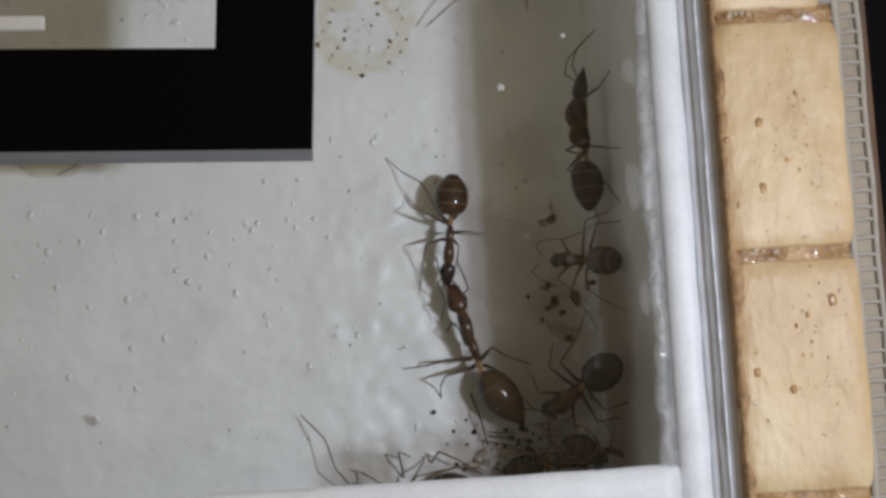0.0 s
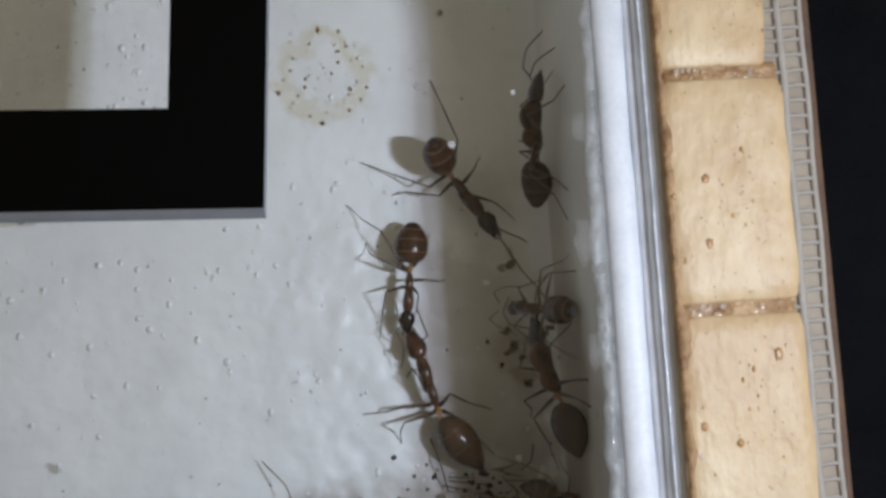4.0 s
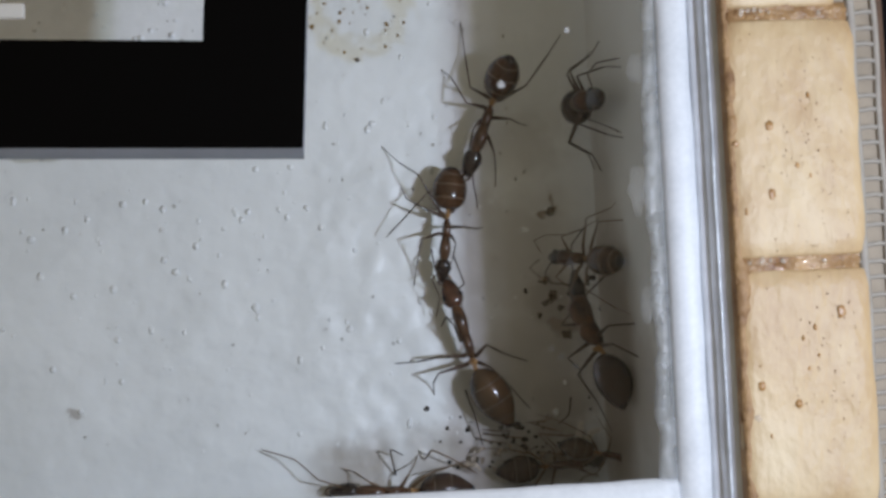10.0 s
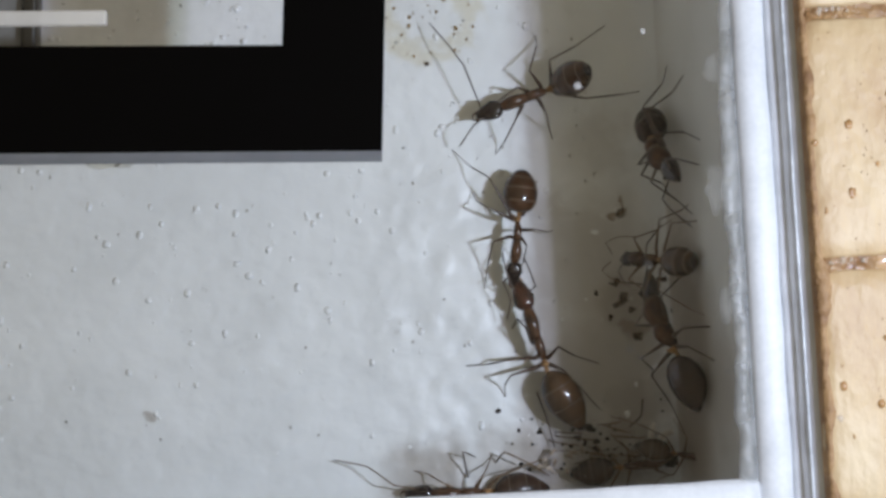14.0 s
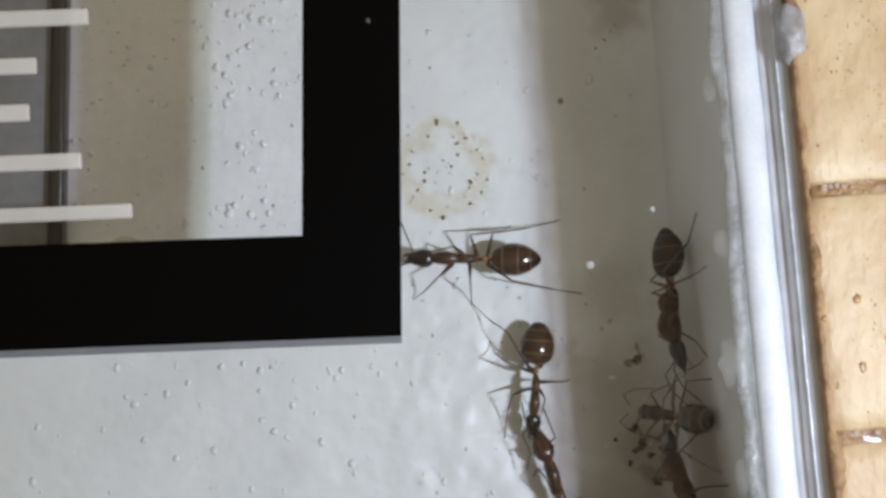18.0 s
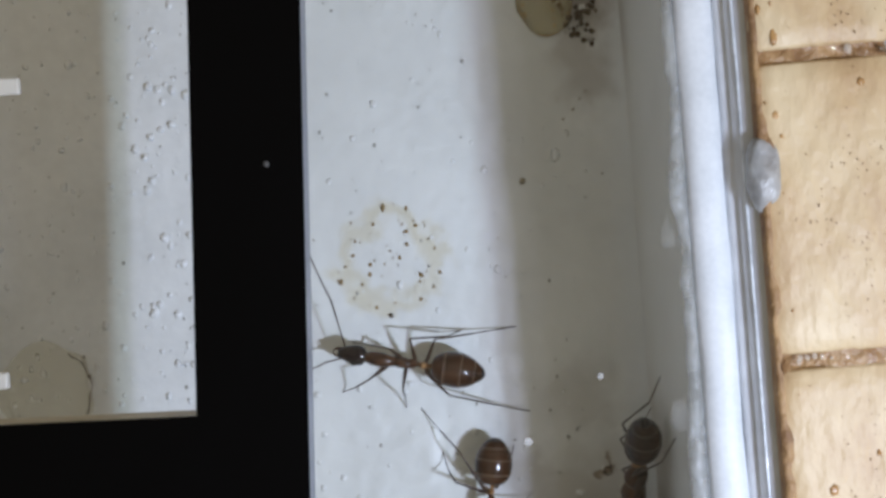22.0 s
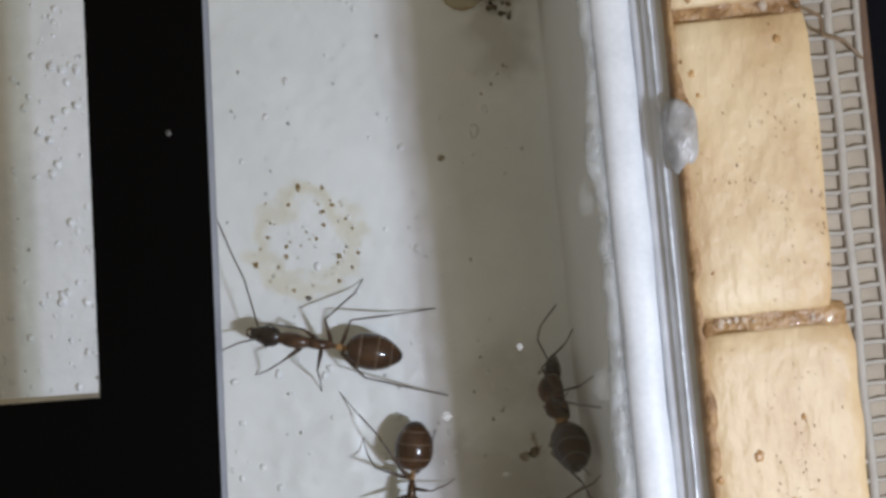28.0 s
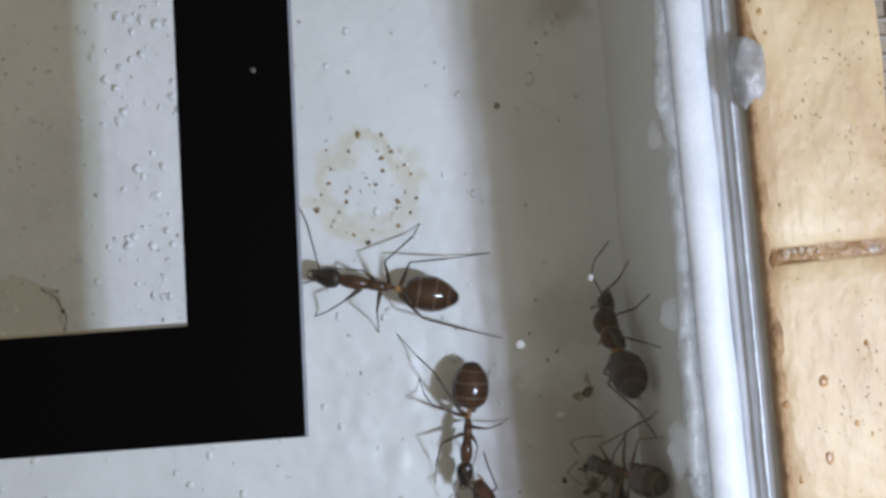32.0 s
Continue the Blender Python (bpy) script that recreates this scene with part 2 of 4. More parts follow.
MEMBRANE = material("ant_membrane", (0.40, 0.23, 0.085), 0.35, (0.26, 0.13, 0.05), 9, 40, 0.6, 0.1, 60, 0.002)
COXA = material("ant_hip", (0.20, 0.115, 0.052), 0.35, (0.085, 0.045, 0.020), 14, 50, 0.6, 0.1, 60, 0.002)
LEG = material("ant_leg", (0.060, 0.030, 0.015), 0.35, (0.030, 0.016, 0.010), 9, 40, 0.6, 0.1, 60, 0.002)
LEG_PALE = material("ant_leg_pale", (0.16, 0.095, 0.045), 0.35, (0.09, 0.05, 0.025), 9, 40, 0.6, 0.1, 60, 0.002)
EYE = material("ant_eye", (0.01, 0.008, 0.007), 0.12, (0.008, 0.006, 0.005), 9, 40, 0.6, 0, coat=0.4)
CLUMP = material("brown_crumbs", (0.15, 0.10, 0.045), 0.5, (0.05, 0.032, 0.016), 9, 40, 0.6, 0.6, 30, 0.02)
HUSK = material("white_husk", (0.72, 0.68, 0.60), 0.4, (0.50, 0.45, 0.38), 12, 40, 0.6, 0.3, 40, 0.01)
CRUMB = material("black_crumbs", (0.030, 0.022, 0.016), 0.6, (0.012, 0.009, 0.007), 12, 40, 0.6, 0.6, 30, 0.02)
DIRT = material("dark_debris", (0.13, 0.09, 0.055), 0.6, (0.035, 0.025, 0.016), 9, 40, 0.6, 0.6, 30, 0.02)
GRAIN = material("brown_grain", (0.34, 0.30, 0.22), 0.5, (0.22, 0.18, 0.12), 9, 40, 0.6, 0.4, 30, 0.01)
BROWN_STAIN = material("brown_stain", (0.24, 0.16, 0.085), 0.5, (0.13, 0.08, 0.04), 9, 40, 0.6, 0.3, 30, 0.01, alpha=0.34, specular=0.2)
SKIN = material("pale_skin", (0.60, 0.52, 0.42), 0.4, (0.40, 0.32, 0.22), 9, 40, 0.6, 0.2, 40, 0.01, alpha=0.7)
OLIVE = material("dried_yellow_film", (0.72, 0.68, 0.46), 0.3, (0.62, 0.56, 0.34), 3, 20, 0.6, 0.3, 6, 0.02, alpha=0.13, coat=0.0)
BAND_PALE = material("ant_band_pale", (0.30, 0.195, 0.105), 0.35, (0.17, 0.10, 0.05), 9, 40, 0.6, 0.1, 60, 0.002)
BAND_DIM = material("ant_band_dim", (0.070, 0.040, 0.020), 0.3, (0.040, 0.022, 0.012), 14, 50, 0.6, 0.1, 60, 0.002)
BAND = material("ant_band", (0.13, 0.075, 0.038), 0.4, (0.055, 0.030, 0.016), 14, 50, 0.6, 0.1, 60, 0.002)
YELLOW = material("yellow_stain", (0.64, 0.56, 0.32), 0.3, (0.52, 0.43, 0.20), 4, 20, 0.6, 0.2, 12, 0.01, alpha=0.34)
SPOT = material("ochre_spot", (0.36, 0.23, 0.075), 0.35, (0.16, 0.105, 0.04), 12, 40, 0.6, 0.2, 30, 0.01)
WHITE_SPECK = material("white_speck", (0.82, 0.82, 0.81), 0.6, (0.6, 0.6, 0.6), 12, 50, 0.6, 0.3, 40, 0.01, alpha=0.32, specular=0.1)
FRAME_SPECK = material("grey_dust", (0.12, 0.12, 0.12), 0.7, (0.06, 0.06, 0.06), 12, 50, 0.6, 0.3, 40, 0.01, specular=0.2)
GREY_SPECK = material("grey_speck", (0.42, 0.41, 0.38), 0.4, (0.24, 0.23, 0.20), 12, 50, 0.6, 0.2, 40, 0.01)
# the rods are clear; the white they reflect is put into this colour
ROD = material("rod_painted_sheen", (0.86, 0.85, 0.82), 0.3, (0.74, 0.73, 0.70), 3, 30, 0.6, 0.1, 30, 0.005, alpha=0.48)
TUBE_GREY = material("grey_dish", (0.19, 0.19, 0.185), 0.3, (0.12, 0.12, 0.115), 1.5, 12, 0.6, 0.2, 10, 0.02, coat=0.3)
TUBE_DARK = material("dark_dish_rim", (0.035, 0.030, 0.022), 0.3, (0.022, 0.019, 0.014), 2, 12, 0.6, 0.2, 10, 0.02, coat=0.3)
PIT_RIM = material("brick_pinhole", (0.34, 0.22, 0.11), 0.6, (0.25, 0.15, 0.07), 12, 50, 0.6, 0.4, 40, 0.01)
BROWN_DOT = material("amber_glue", (0.46, 0.27, 0.10), 0.35, (0.28, 0.145, 0.05), 12, 50, 0.6, 0.4, 40, 0.01)
DROP = material("clear_drop", (0.50, 0.49, 0.46), 0.7, (0.36, 0.35, 0.32), 9, 40, 0.6, 0, coat=0.0, alpha=0.02, specular=0.02)
GLUE = material("clear_glue", (0.75, 0.70, 0.62), 0.1, (0.6, 0.52, 0.42), 9, 40, 0.6, 0, coat=0.7, alpha=0.35)
DIRT_SPOT = material("brown_crust", (0.21, 0.135, 0.075), 0.6, (0.11, 0.065, 0.035), 9, 40, 0.6, 0.4, 30, 0.01, alpha=0.62, specular=0.2)
DROP_GLINT = material("painted_drop_glint", (0.78, 0.78, 0.77), 0.6, (0.6, 0.6, 0.6), 12, 50, 0.6, 0.2, 40, 0.01, alpha=0.06, specular=0.03)
SMEAR = material("lid_smear", (0.80, 0.80, 0.79), 0.4, (0.6, 0.6, 0.58), 9, 40, 0.6, 0.4, 20, 0.01, alpha=0.05)
HAIR = material("brown_hair", (0.19, 0.125, 0.07), 0.5, (0.12, 0.08, 0.045), 9, 40, 0.6, 0)


def glass_material():
    """A clear sheet: light passes straight through, with a weak mirror on top."""
    m = bpy.data.materials.new("clear_lid")
    m.use_nodes = True
    nt = m.node_tree
    n, l = nt.nodes, nt.links
    for node in list(n):
        if node.type != "OUTPUT_MATERIAL":
            n.remove(node)
    out = n["Material Output"]
    clear, gloss, mix = n.new("ShaderNodeBsdfTransparent"), n.new("ShaderNodeBsdfGlossy"), n.new("ShaderNodeMixShader")
    clear.inputs["Color"].default_value = (0.985, 0.99, 0.985, 1)
    gloss.inputs["Roughness"].default_value = 0.03
    fresnel = n.new("ShaderNodeFresnel")
    fresnel.inputs["IOR"].default_value = 1.3
    l.new(fresnel.outputs["Fac"], mix.inputs["Fac"])
    l.new(clear.outputs[0], mix.inputs[1])
    l.new(gloss.outputs[0], mix.inputs[2])
    l.new(mix.outputs[0], out.inputs["Surface"])
    return m


GLASS = glass_material()


# ---- mesh helpers ----
def part(name, bm, mat, parent=None, label="", smooth=True):
    """Links a bmesh in centimetres as one mesh, under a thing or a part."""
    bmesh.ops.scale(bm, vec=(U, U, U), verts=bm.verts)
    bmesh.ops.recalc_face_normals(bm, faces=bm.faces)
    me = bpy.data.meshes.new(name)
    bm.to_mesh(me)
    bm.free()
    me.materials.append(mat)
    if smooth:
        for p in me.polygons:
            p.use_smooth = True
    ob = new(name, me)
    if parent:
        ob.parent = parent
    if label:
        ob["label"] = label
    return ob


def empty(name, x=0, y=0, z=0):
    ob = new(name)
    ob.empty_display_size = 0.002
    ob.location = (x * U, y * U, z * U)
    return ob


def box(bm, x0, x1, y0, y1, z0, z1, bevel=0.0, segments=2):
    made = bmesh.ops.create_cube(bm, size=1)["verts"]
    for v in made:
        v.co = Vector((x0 + (v.co.x + 0.5) * (x1 - x0), y0 + (v.co.y + 0.5) * (y1 - y0), z0 + (v.co.z + 0.5) * (z1 - z0)))
    if bevel:
        edges = list({e for v in made for e in v.link_edges})
        bmesh.ops.bevel(bm, geom=edges, offset=bevel, segments=segments, affect="EDGES", profile=0.6)
    return bm


def tube(bm, points, radii, segments=8):
    """A tapered tube through points, closed at both ends."""
    points = [Vector(p) for p in points]
    rings = []
    for i, p in enumerate(points):
        way = (points[min(i + 1, len(points) - 1)] - points[max(i - 1, 0)]).normalized()
        side = way.cross(Vector((0, 0, 1)) if abs(way.z) < 0.9 else Vector((1, 0, 0))).normalized()
        up = side.cross(way)
        rings.append([bm.verts.new(p + radii[i] * (math.cos(a) * side + math.sin(a) * up))
                      for a in (2 * math.pi * k / segments for k in range(segments))])
    for a, b in zip(rings, rings[1:]):
        for k in range(segments):
            bm.faces.new((a[k], a[(k + 1) % segments], b[(k + 1) % segments], b[k]))
    bm.faces.new(rings[0][::-1])
    bm.faces.new(rings[-1])
    return bm


def blob(bm, x, y, z, rx, ry, rz, seed=0, rough=0.15, detail=2):
    """A small lump with an uneven outline."""
    made = bmesh.ops.create_icosphere(bm, subdivisions=detail, radius=1)["verts"]
    for v in made:
        k = 1 + rough * noise.noise(v.co * 1.7 + Vector((seed * 3.1, seed * 1.7, seed)))
        v.co = Vector((x + v.co.x * rx * k, y + v.co.y * ry * k, z + v.co.z * rz * k))
    return bm


def bent(points, steps=4):
    """More points along a bent line, rounded at its corners."""
    points = [Vector(p) for p in points]
    out = []
    for i in range(len(points) - 1):
        p0, p1, p2, p3 = points[max(i - 1, 0)], points[i], points[i + 1], points[min(i + 2, len(points) - 1)]
        for k in range(steps):
            t = k / steps
            smooth = 0.5 * (2 * p1 + (p2 - p0) * t + (2 * p0 - 5 * p1 + 4 * p2 - p3) * t * t + (3 * p1 - p0 - 3 * p2 + p3) * t ** 3)
            out.append(smooth.lerp(p1.lerp(p2, t), 0.7))
    return out + [points[-1]]


# ---- the box: floor, walls, lid ----
LID_Z = 1.60


def steps(a, b, c, d, fine, coarse):
    """Coordinates from a to d, close together between b and c."""
    return ([a + (b - a) * k / coarse for k in range(coarse)] + [b + (c - b) * k / fine for k in range(fine)]
            + [c + (d - c) * k / coarse for k in range(coarse + 1)])


def relief(x, y):
    """Height of the hand-cast plaster floor."""
    h = 0.018 * noise.noise(Vector((x * 0.9, y * 0.9, 3)))
    lumpy = max(0.0, 1 - ((x - 0.1) / 0.55) ** 2) * max(0.0, min(1.0, (-0.2 - y) / 0.6))
    lumpy += 0.35 * max(0.0, 1 - ((x + 1.0) / 0.9) ** 2 - ((y + 1.4) / 0.6) ** 2)
    h += lumpy * (0.015 * noise.noise(Vector((x * 4.5, y * 3.2, 7))) + 0.011 * noise.noise(Vector((x * 10, y * 9, 1))))
    h += 0.0028 * noise.noise(Vector((x * 16, y * 16, 9))) + 0.007 * noise.noise(Vector((x * 5, y * 7, 4))) * max(0.25, min(1.0, -0.6 - y))
    u = max(0.0, (x - 1.16) / 0.20)
    v = max(0.0, (-2.48 - y) / 0.18)
    h += 0.14 * u ** 2.4 + 0.10 * min(1.2, v) ** 2.2
    return h


def build_floor():
    xs = steps(-7, -2.75, 1.375, 1.40, 190, 8)[:-7]
    ys = steps(-2.67, -2.55, 2.2, 5.5, 212, 8)
    bm = bmesh.new()
    grid = [[bm.verts.new((x, y, relief(x, y))) for y in ys] for x in xs]
    for a, b in zip(grid, grid[1:]):
        for k in range(len(ys) - 1):
            bm.faces.new((a[k], b[k], b[k + 1], a[k + 1]))
    rim = [bm.verts.new((x, y, -0.4)) for x, y in ((-7, -2.67), (1.36, -2.67), (1.36, 5.5), (-7, 5.5))]
    bm.faces.new(rim)
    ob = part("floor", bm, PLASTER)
    return tagged(ob, "white hand-cast plaster floor with small bumps", "floor", kind="structure")


BIG_BEADS = [(-1.31, 0.12, 0.022), (-1.18, 0.10, 0.020), (-1.07, 0.10, 0.017), (-1.50, -0.06, 0.017), (-1.22, 0.53, 0.020), (-1.26, 0.85, 0.020), (-1.34, 1.03, 0.020),
             (-1.13, 0.61, 0.015), (-1.25, 1.09, 0.018), (-1.24, 1.37, 0.022), (-1.19, 1.35, 0.018), (-1.11, 1.34, 0.020), (-1.03, 1.31, 0.024), (-0.98, 1.31, 0.018),
             (-1.17, 1.28, 0.015), (-1.67, 1.53, 0.022), (-1.75, 0.86, 0.020), (-1.30, 1.88, 0.015),
             (-1.41, -0.82, 0.017), (-1.28, -0.81, 0.015), (-1.62, -0.90, 0.015), (-1.75, -0.96, 0.018), (-1.18, -0.86, 0.018), (-0.755, -0.90, 0.014), (-0.685, -0.89, 0.016),
             (-1.84, -1.77, 0.015), (-1.45, -1.86, 0.014), (-0.456, -0.93, 0.014), (-0.256, -1.0, 0.016), (-1.69, -2.02, 0.014)]


def build_pimples():
    """Small raised beads and pits all over the plaster."""
    rng = random.Random(4)
    bm = bmesh.new()
    for k in range(760):
        x, y = rng.uniform(-2.7, 1.2), rng.uniform(-2.3, 2.1)
        if k < 60:
            x, y = rng.gauss(-1.25, 0.45), rng.gauss(-1.15, 0.30)
        if k > 380:
            x, y = rng.uniform(-2.3, -0.6), rng.uniform(-0.5, 2.6)
        r = rng.choice((0.006, 0.007, 0.008, 0.009, 0.010, 0.012, 0.016) if k > 380 else (0.006, 0.006, 0.008, 0.010, 0.013, 0.018)) * rng.uniform(0.8, 1.2)
        a = rng.uniform(0.9, 1.5)
        blob(bm, x, y, relief(x, y) + r * 0.15, r * rng.uniform(0.8, 1.2), r * a, r * (0.95 if k > 380 else 0.34), k, 0.6, 2)
    for x, y, r in BIG_BEADS:
        blob(bm, x, y, relief(x, y) + r * 0.1, r * 1.0, r * 1.2, r * 0.8, int(x * 50 + y * 90), 0.5, 3)
    ob = part("plaster_beads", bm, BEADS)
    return tagged(ob, "tiny white beads standing on the plaster floor", "plaster beads", kind="stuff")


def build_specks():
    """Dark grains strewn on the floor."""
    rng = random.Random(11)
    bm = bmesh.new()
    for k in range(320):
        x, y = rng.uniform(-2.6, 1.25), rng.uniform(-2.3, 2.1)
        r = rng.choice((0.004, 0.005, 0.006, 0.009))
        blob(bm, x, y, relief(x, y) + r * 0.3, r, r * rng.uniform(0.8, 1.6), r * 0.6, k, 0.3, 1)
    ob = part("floor_grains", bm, GREY_SPECK)
    return tagged(ob, "fine grey grains strewn over the plaster", "grains", kind="stuff")


def extrude_y(bm, section, y0, y1, count=60, wobble=0.0, seed=0, keep=()):
    """A profile (x, z) drawn along y, with a slight unevenness."""
    rings = []
    for k in range(count + 1):
        y = y0 + (y1 - y0) * k / count
        rings.append([bm.verts.new((x + (0 if i in keep else wobble * noise.noise(Vector((y * 3, i * 5.3, seed)))), y,
                                    z + (0 if i in keep else 0.5 * wobble * noise.noise(Vector((y * 3, i * 5.3, seed + 9))))))
                      for i, (x, z) in enumerate(section)])
    m = len(section)
    for a, b in zip(rings, rings[1:]):
        for k in range(m):
            bm.faces.new((a[k], a[(k + 1) % m], b[(k + 1) % m], b[k]))
    bm.faces.new(rings[0][::-1])
    bm.faces.new(rings[-1])
    return bm


def build_walls():
    bm = extrude_y(bmesh.new(), [(1.36, -0.4), (1.365, 0.0), (1.375, 1.0), (1.385, 1.52), (1.40, 1.60), (1.60, 1.60), (1.60, -0.4)],
                   -2.9, 5.9, 120, 0.006, 2)
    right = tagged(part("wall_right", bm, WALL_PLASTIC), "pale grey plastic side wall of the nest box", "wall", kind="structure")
    # the bright rounded strip on top of the wall
    bm = extrude_y(bmesh.new(), [(1.395, 1.603), (1.39, 1.65), (1.405, 1.682), (1.445, 1.70), (1.505, 1.699), (1.54, 1.690), (1.553, 1.668), (1.5545, 1.603)],
                   -2.9, 5.9, 140, 0.008, 5)
    part("strip", bm, STRIP_WHITE, right, "glossy white strip along the wall's top")
    bm = extrude_y(bmesh.new(), [(1.556, 1.603), (1.5565, 1.669), (1.578, 1.674), (1.600, 1.684), (1.615, 1.745), (1.640, 1.765), (1.684, 1.800), (1.692, 1.800), (1.692, 1.2), (1.604, 1.2), (1.604, 1.603)],
                   -2.9, 5.9, 160, 0.005, 8)
    part("rim", bm, RIM_GREY, right, "grey acrylic rim")
    line = [(1.620 + 0.004 * noise.noise(Vector((k * 0.3, 2, 1))), -2.9 + k * 0.1, 1.748) for k in range(89)]
    part("edge_line", tube(bmesh.new(), line, [0.0075] * 89, 6), RIM_LINE, right, "pale cut edge of the acrylic")

    def turned(section, x0, x1, seed, wobble):
        bm = extrude_y(bmesh.new(), section, x0, x1, 110, wobble, seed)
        for v in bm.verts:
            v.co = Vector((v.co.y, v.co.x, v.co.z))
        return bm

    front = tagged(part("wall_front", turned([(-2.66, -0.4), (-2.66, 1.57), (-2.95, 1.57), (-2.95, -0.4)], -7.4, 1.356, 3, 0.006), WALL_PLASTIC),
                   "pale grey plastic front wall of the nest box", "wall", kind="structure")
    part("strip", turned([(-2.385, 1.60), (-2.375, 1.66), (-2.40, 1.69), (-2.48, 1.70), (-2.60, 1.69), (-2.95, 1.68), (-2.95, 1.575), (-2.45, 1.575)],
                         -7.4, 1.388, 6, 0.008), STRIP_WHITE, front, "glossy white strip along the front wall")
    bm = box(bmesh.new(), -7.4, 1.356, 5.5, 5.9, -0.4, 1.6, 0.01)
    tagged(part("wall_back", bm, WALL_PLASTIC), "pale grey plastic back wall of the nest box", "wall", kind="structure")
    bm = box(bmesh.new(), -7.4, -7.0, -2.66, 5.5, -0.4, 1.6, 0.01)
    tagged(part("wall_left", bm, WALL_PLASTIC), "pale grey plastic side wall of the nest box", "wall", kind="structure")


def build_seal():
    """Silicone squeezed out between lid and wall, with a ragged inner edge."""
    bm = bmesh.new()
    n, y0, y1 = 260, -2.4, 3.2
    rows = []
    for k in range(n + 1):
        y = y0 + (y1 - y0) * k / n
        edge = 1.305 + 0.035 * max(0.0, min(1.0, (y + 1.0) / 1.2)) + 0.055 * noise.noise(Vector((y * 2.6, 4, 0))) + 0.022 * noise.noise(Vector((y * 9, 1, 0)))
        high = 0.010 + 0.006 * noise.noise(Vector((y * 7, 2, 5)))
        section = [(edge, 1.652), (edge + 0.006, 1.656 + high * 0.6), (edge + 0.02, 1.660 + high), (1.388, 1.664 + high), (1.388, 1.652)]
        rows.append([bm.verts.new((x, y, z)) for x, z in section])
    for a, b in zip(rows, rows[1:]):
        for k in range(4):
            bm.faces.new((a[k], a[k + 1], b[k + 1], b[k]))
    tagged(part("silicone_seal", bm, SILICONE), "ragged milky silicone seal along the lid's edge", "seal", kind="structure")
    rng = random.Random(5)
    bm = bmesh.new()
    for k in range(150):
        y = rng.uniform(-2.35, 2.3)
        r = rng.uniform(0.004, 0.016)
        blob(bm, rng.choice((1.37, 1.36, 1.645, 1.65, 1.69)) + rng.uniform(-0.012, 0.012), y, 1.635 if rng.random() < 0.4 else 1.625, r, r * rng.uniform(1, 2.4), r, k, 0.3, 1)
    tagged(part("silicone_beads", bm, GLUE), "small shiny silicone beads on the wall's edge", "silicone beads", kind="stuff")
    # the larger lump beside the bricks
    bm = blob(bmesh.new(), 1.685, 0.57, 1.815, 0.075, 0.16, 0.06, 3, 0.18, 4)
    tagged(part("silicone_lump", bm, LUMP), "round milky silicone lump pressed against a brick", "silicone lump")


def build_lid():
    """One clear sheet with a square opening under the frame."""
    bm = bmesh.new()

    def ring(x0, x1, y0, y1, z):
        return [bm.verts.new(p) for p in ((x0, y0, z), (x1, y0, z), (x1, y1, z), (x0, y1, z))]

    outer, inner = (-7.2, 1.392, -2.44, 5.7), (-6.3, -0.55, -0.50, 5.30)
    a, b = ring(*outer, LID_Z), ring(*inner, LID_Z)
    c, d = ring(*outer, LID_Z + 0.05), ring(*inner, LID_Z + 0.05)
    for p, q in ((a, b), (c, d), (a, c), (b, d)):
        for k in range(4):
            bm.faces.new((p[k], p[(k + 1) % 4], q[(k + 1) % 4], q[k]))
    lid = tagged(part("lid", bm, GLASS, smooth=False), "clear acrylic lid lying on the box", "lid", kind="structure")
    lid.visible_shadow = False


def build_frame():
    """The black ring on the lid; turned a little against the walls."""
    thing = empty("black_frame", -0.31, -0.757, 1.655)
    bm = bmesh.new()
    w, size, top, low = 0.475, 6.2, 0.075, -0.095
    dy = 0.50
    ex, ey = Vector((math.cos(radians(1.9)), -math.sin(radians(1.9)), 0)), Vector((math.sin(radians(3.6)), math.cos(radians(3.6)), 0))

    def ring(x0, x1, y0, y1, z):
        return [bm.verts.new(x * ex + y * ey + Vector((0, 0, z))) for x, y in ((x0, y0), (x1, y0), (x1, y1), (x0, y1))]

    a = ring(-size, 0, 0, size, top)
    b = ring(-size + w, -w, dy, size - w, top)
    for k in range(4):
        bm.faces.new((a[k], a[(k + 1) % 4], b[(k + 1) % 4], b[k]))
    c = ring(-size, 0, 0, size, top - 0.006)
    d = ring(-size + w, -w, dy, size - w, top - 0.006)
    for p, q in ((a, c), (b, d)):
        for k in range(4):
            bm.faces.new((p[k], p[(k + 1) % 4], q[(k + 1) % 4], q[k]))
    part("film", bm, BLACK, thing, "matt black film", smooth=False)
    bm = bmesh.new()
    c = ring(-size, 0, 0, size, top - 0.007)
    e = ring(-size, 0.002, -0.030, size, low)
    for k in range(4):
        bm.faces.new((c[k], c[(k + 1) % 4], e[(k + 1) % 4], e[k]))
    d = ring(-size + w, -w, dy, size - w, top - 0.007)
    g = ring(-size + w, -w, dy, size - w, low)
    for p, q in ((c, d), (e, g)):
        for k in range(4):
            bm.faces.new((p[k], p[(k + 1) % 4], q[(k + 1) % 4], q[k]))
    part("bevelled_edge", bm, EDGE_GREY, thing, "grey cut edge of the frame", smooth=False)
    bm = bmesh.new()
    d = ring(-size + w - 0.004, -w + 0.004, dy - 0.004, size - w + 0.004, top + 0.002)
    g = ring(-size + w + 0.003, -w - 0.003, dy + 0.003, size - w - 0.003, low + 0.002)
    for k in range(4):
        bm.faces.new((d[k], d[(k + 1) % 4], g[(k + 1) % 4], g[k]))
    part("window_edge", bm, EDGE_CREAM, thing, "thin cream inner edge of the opening", smooth=False)
    tagged(thing, "flat black frame with a square opening on the lid", "frame")


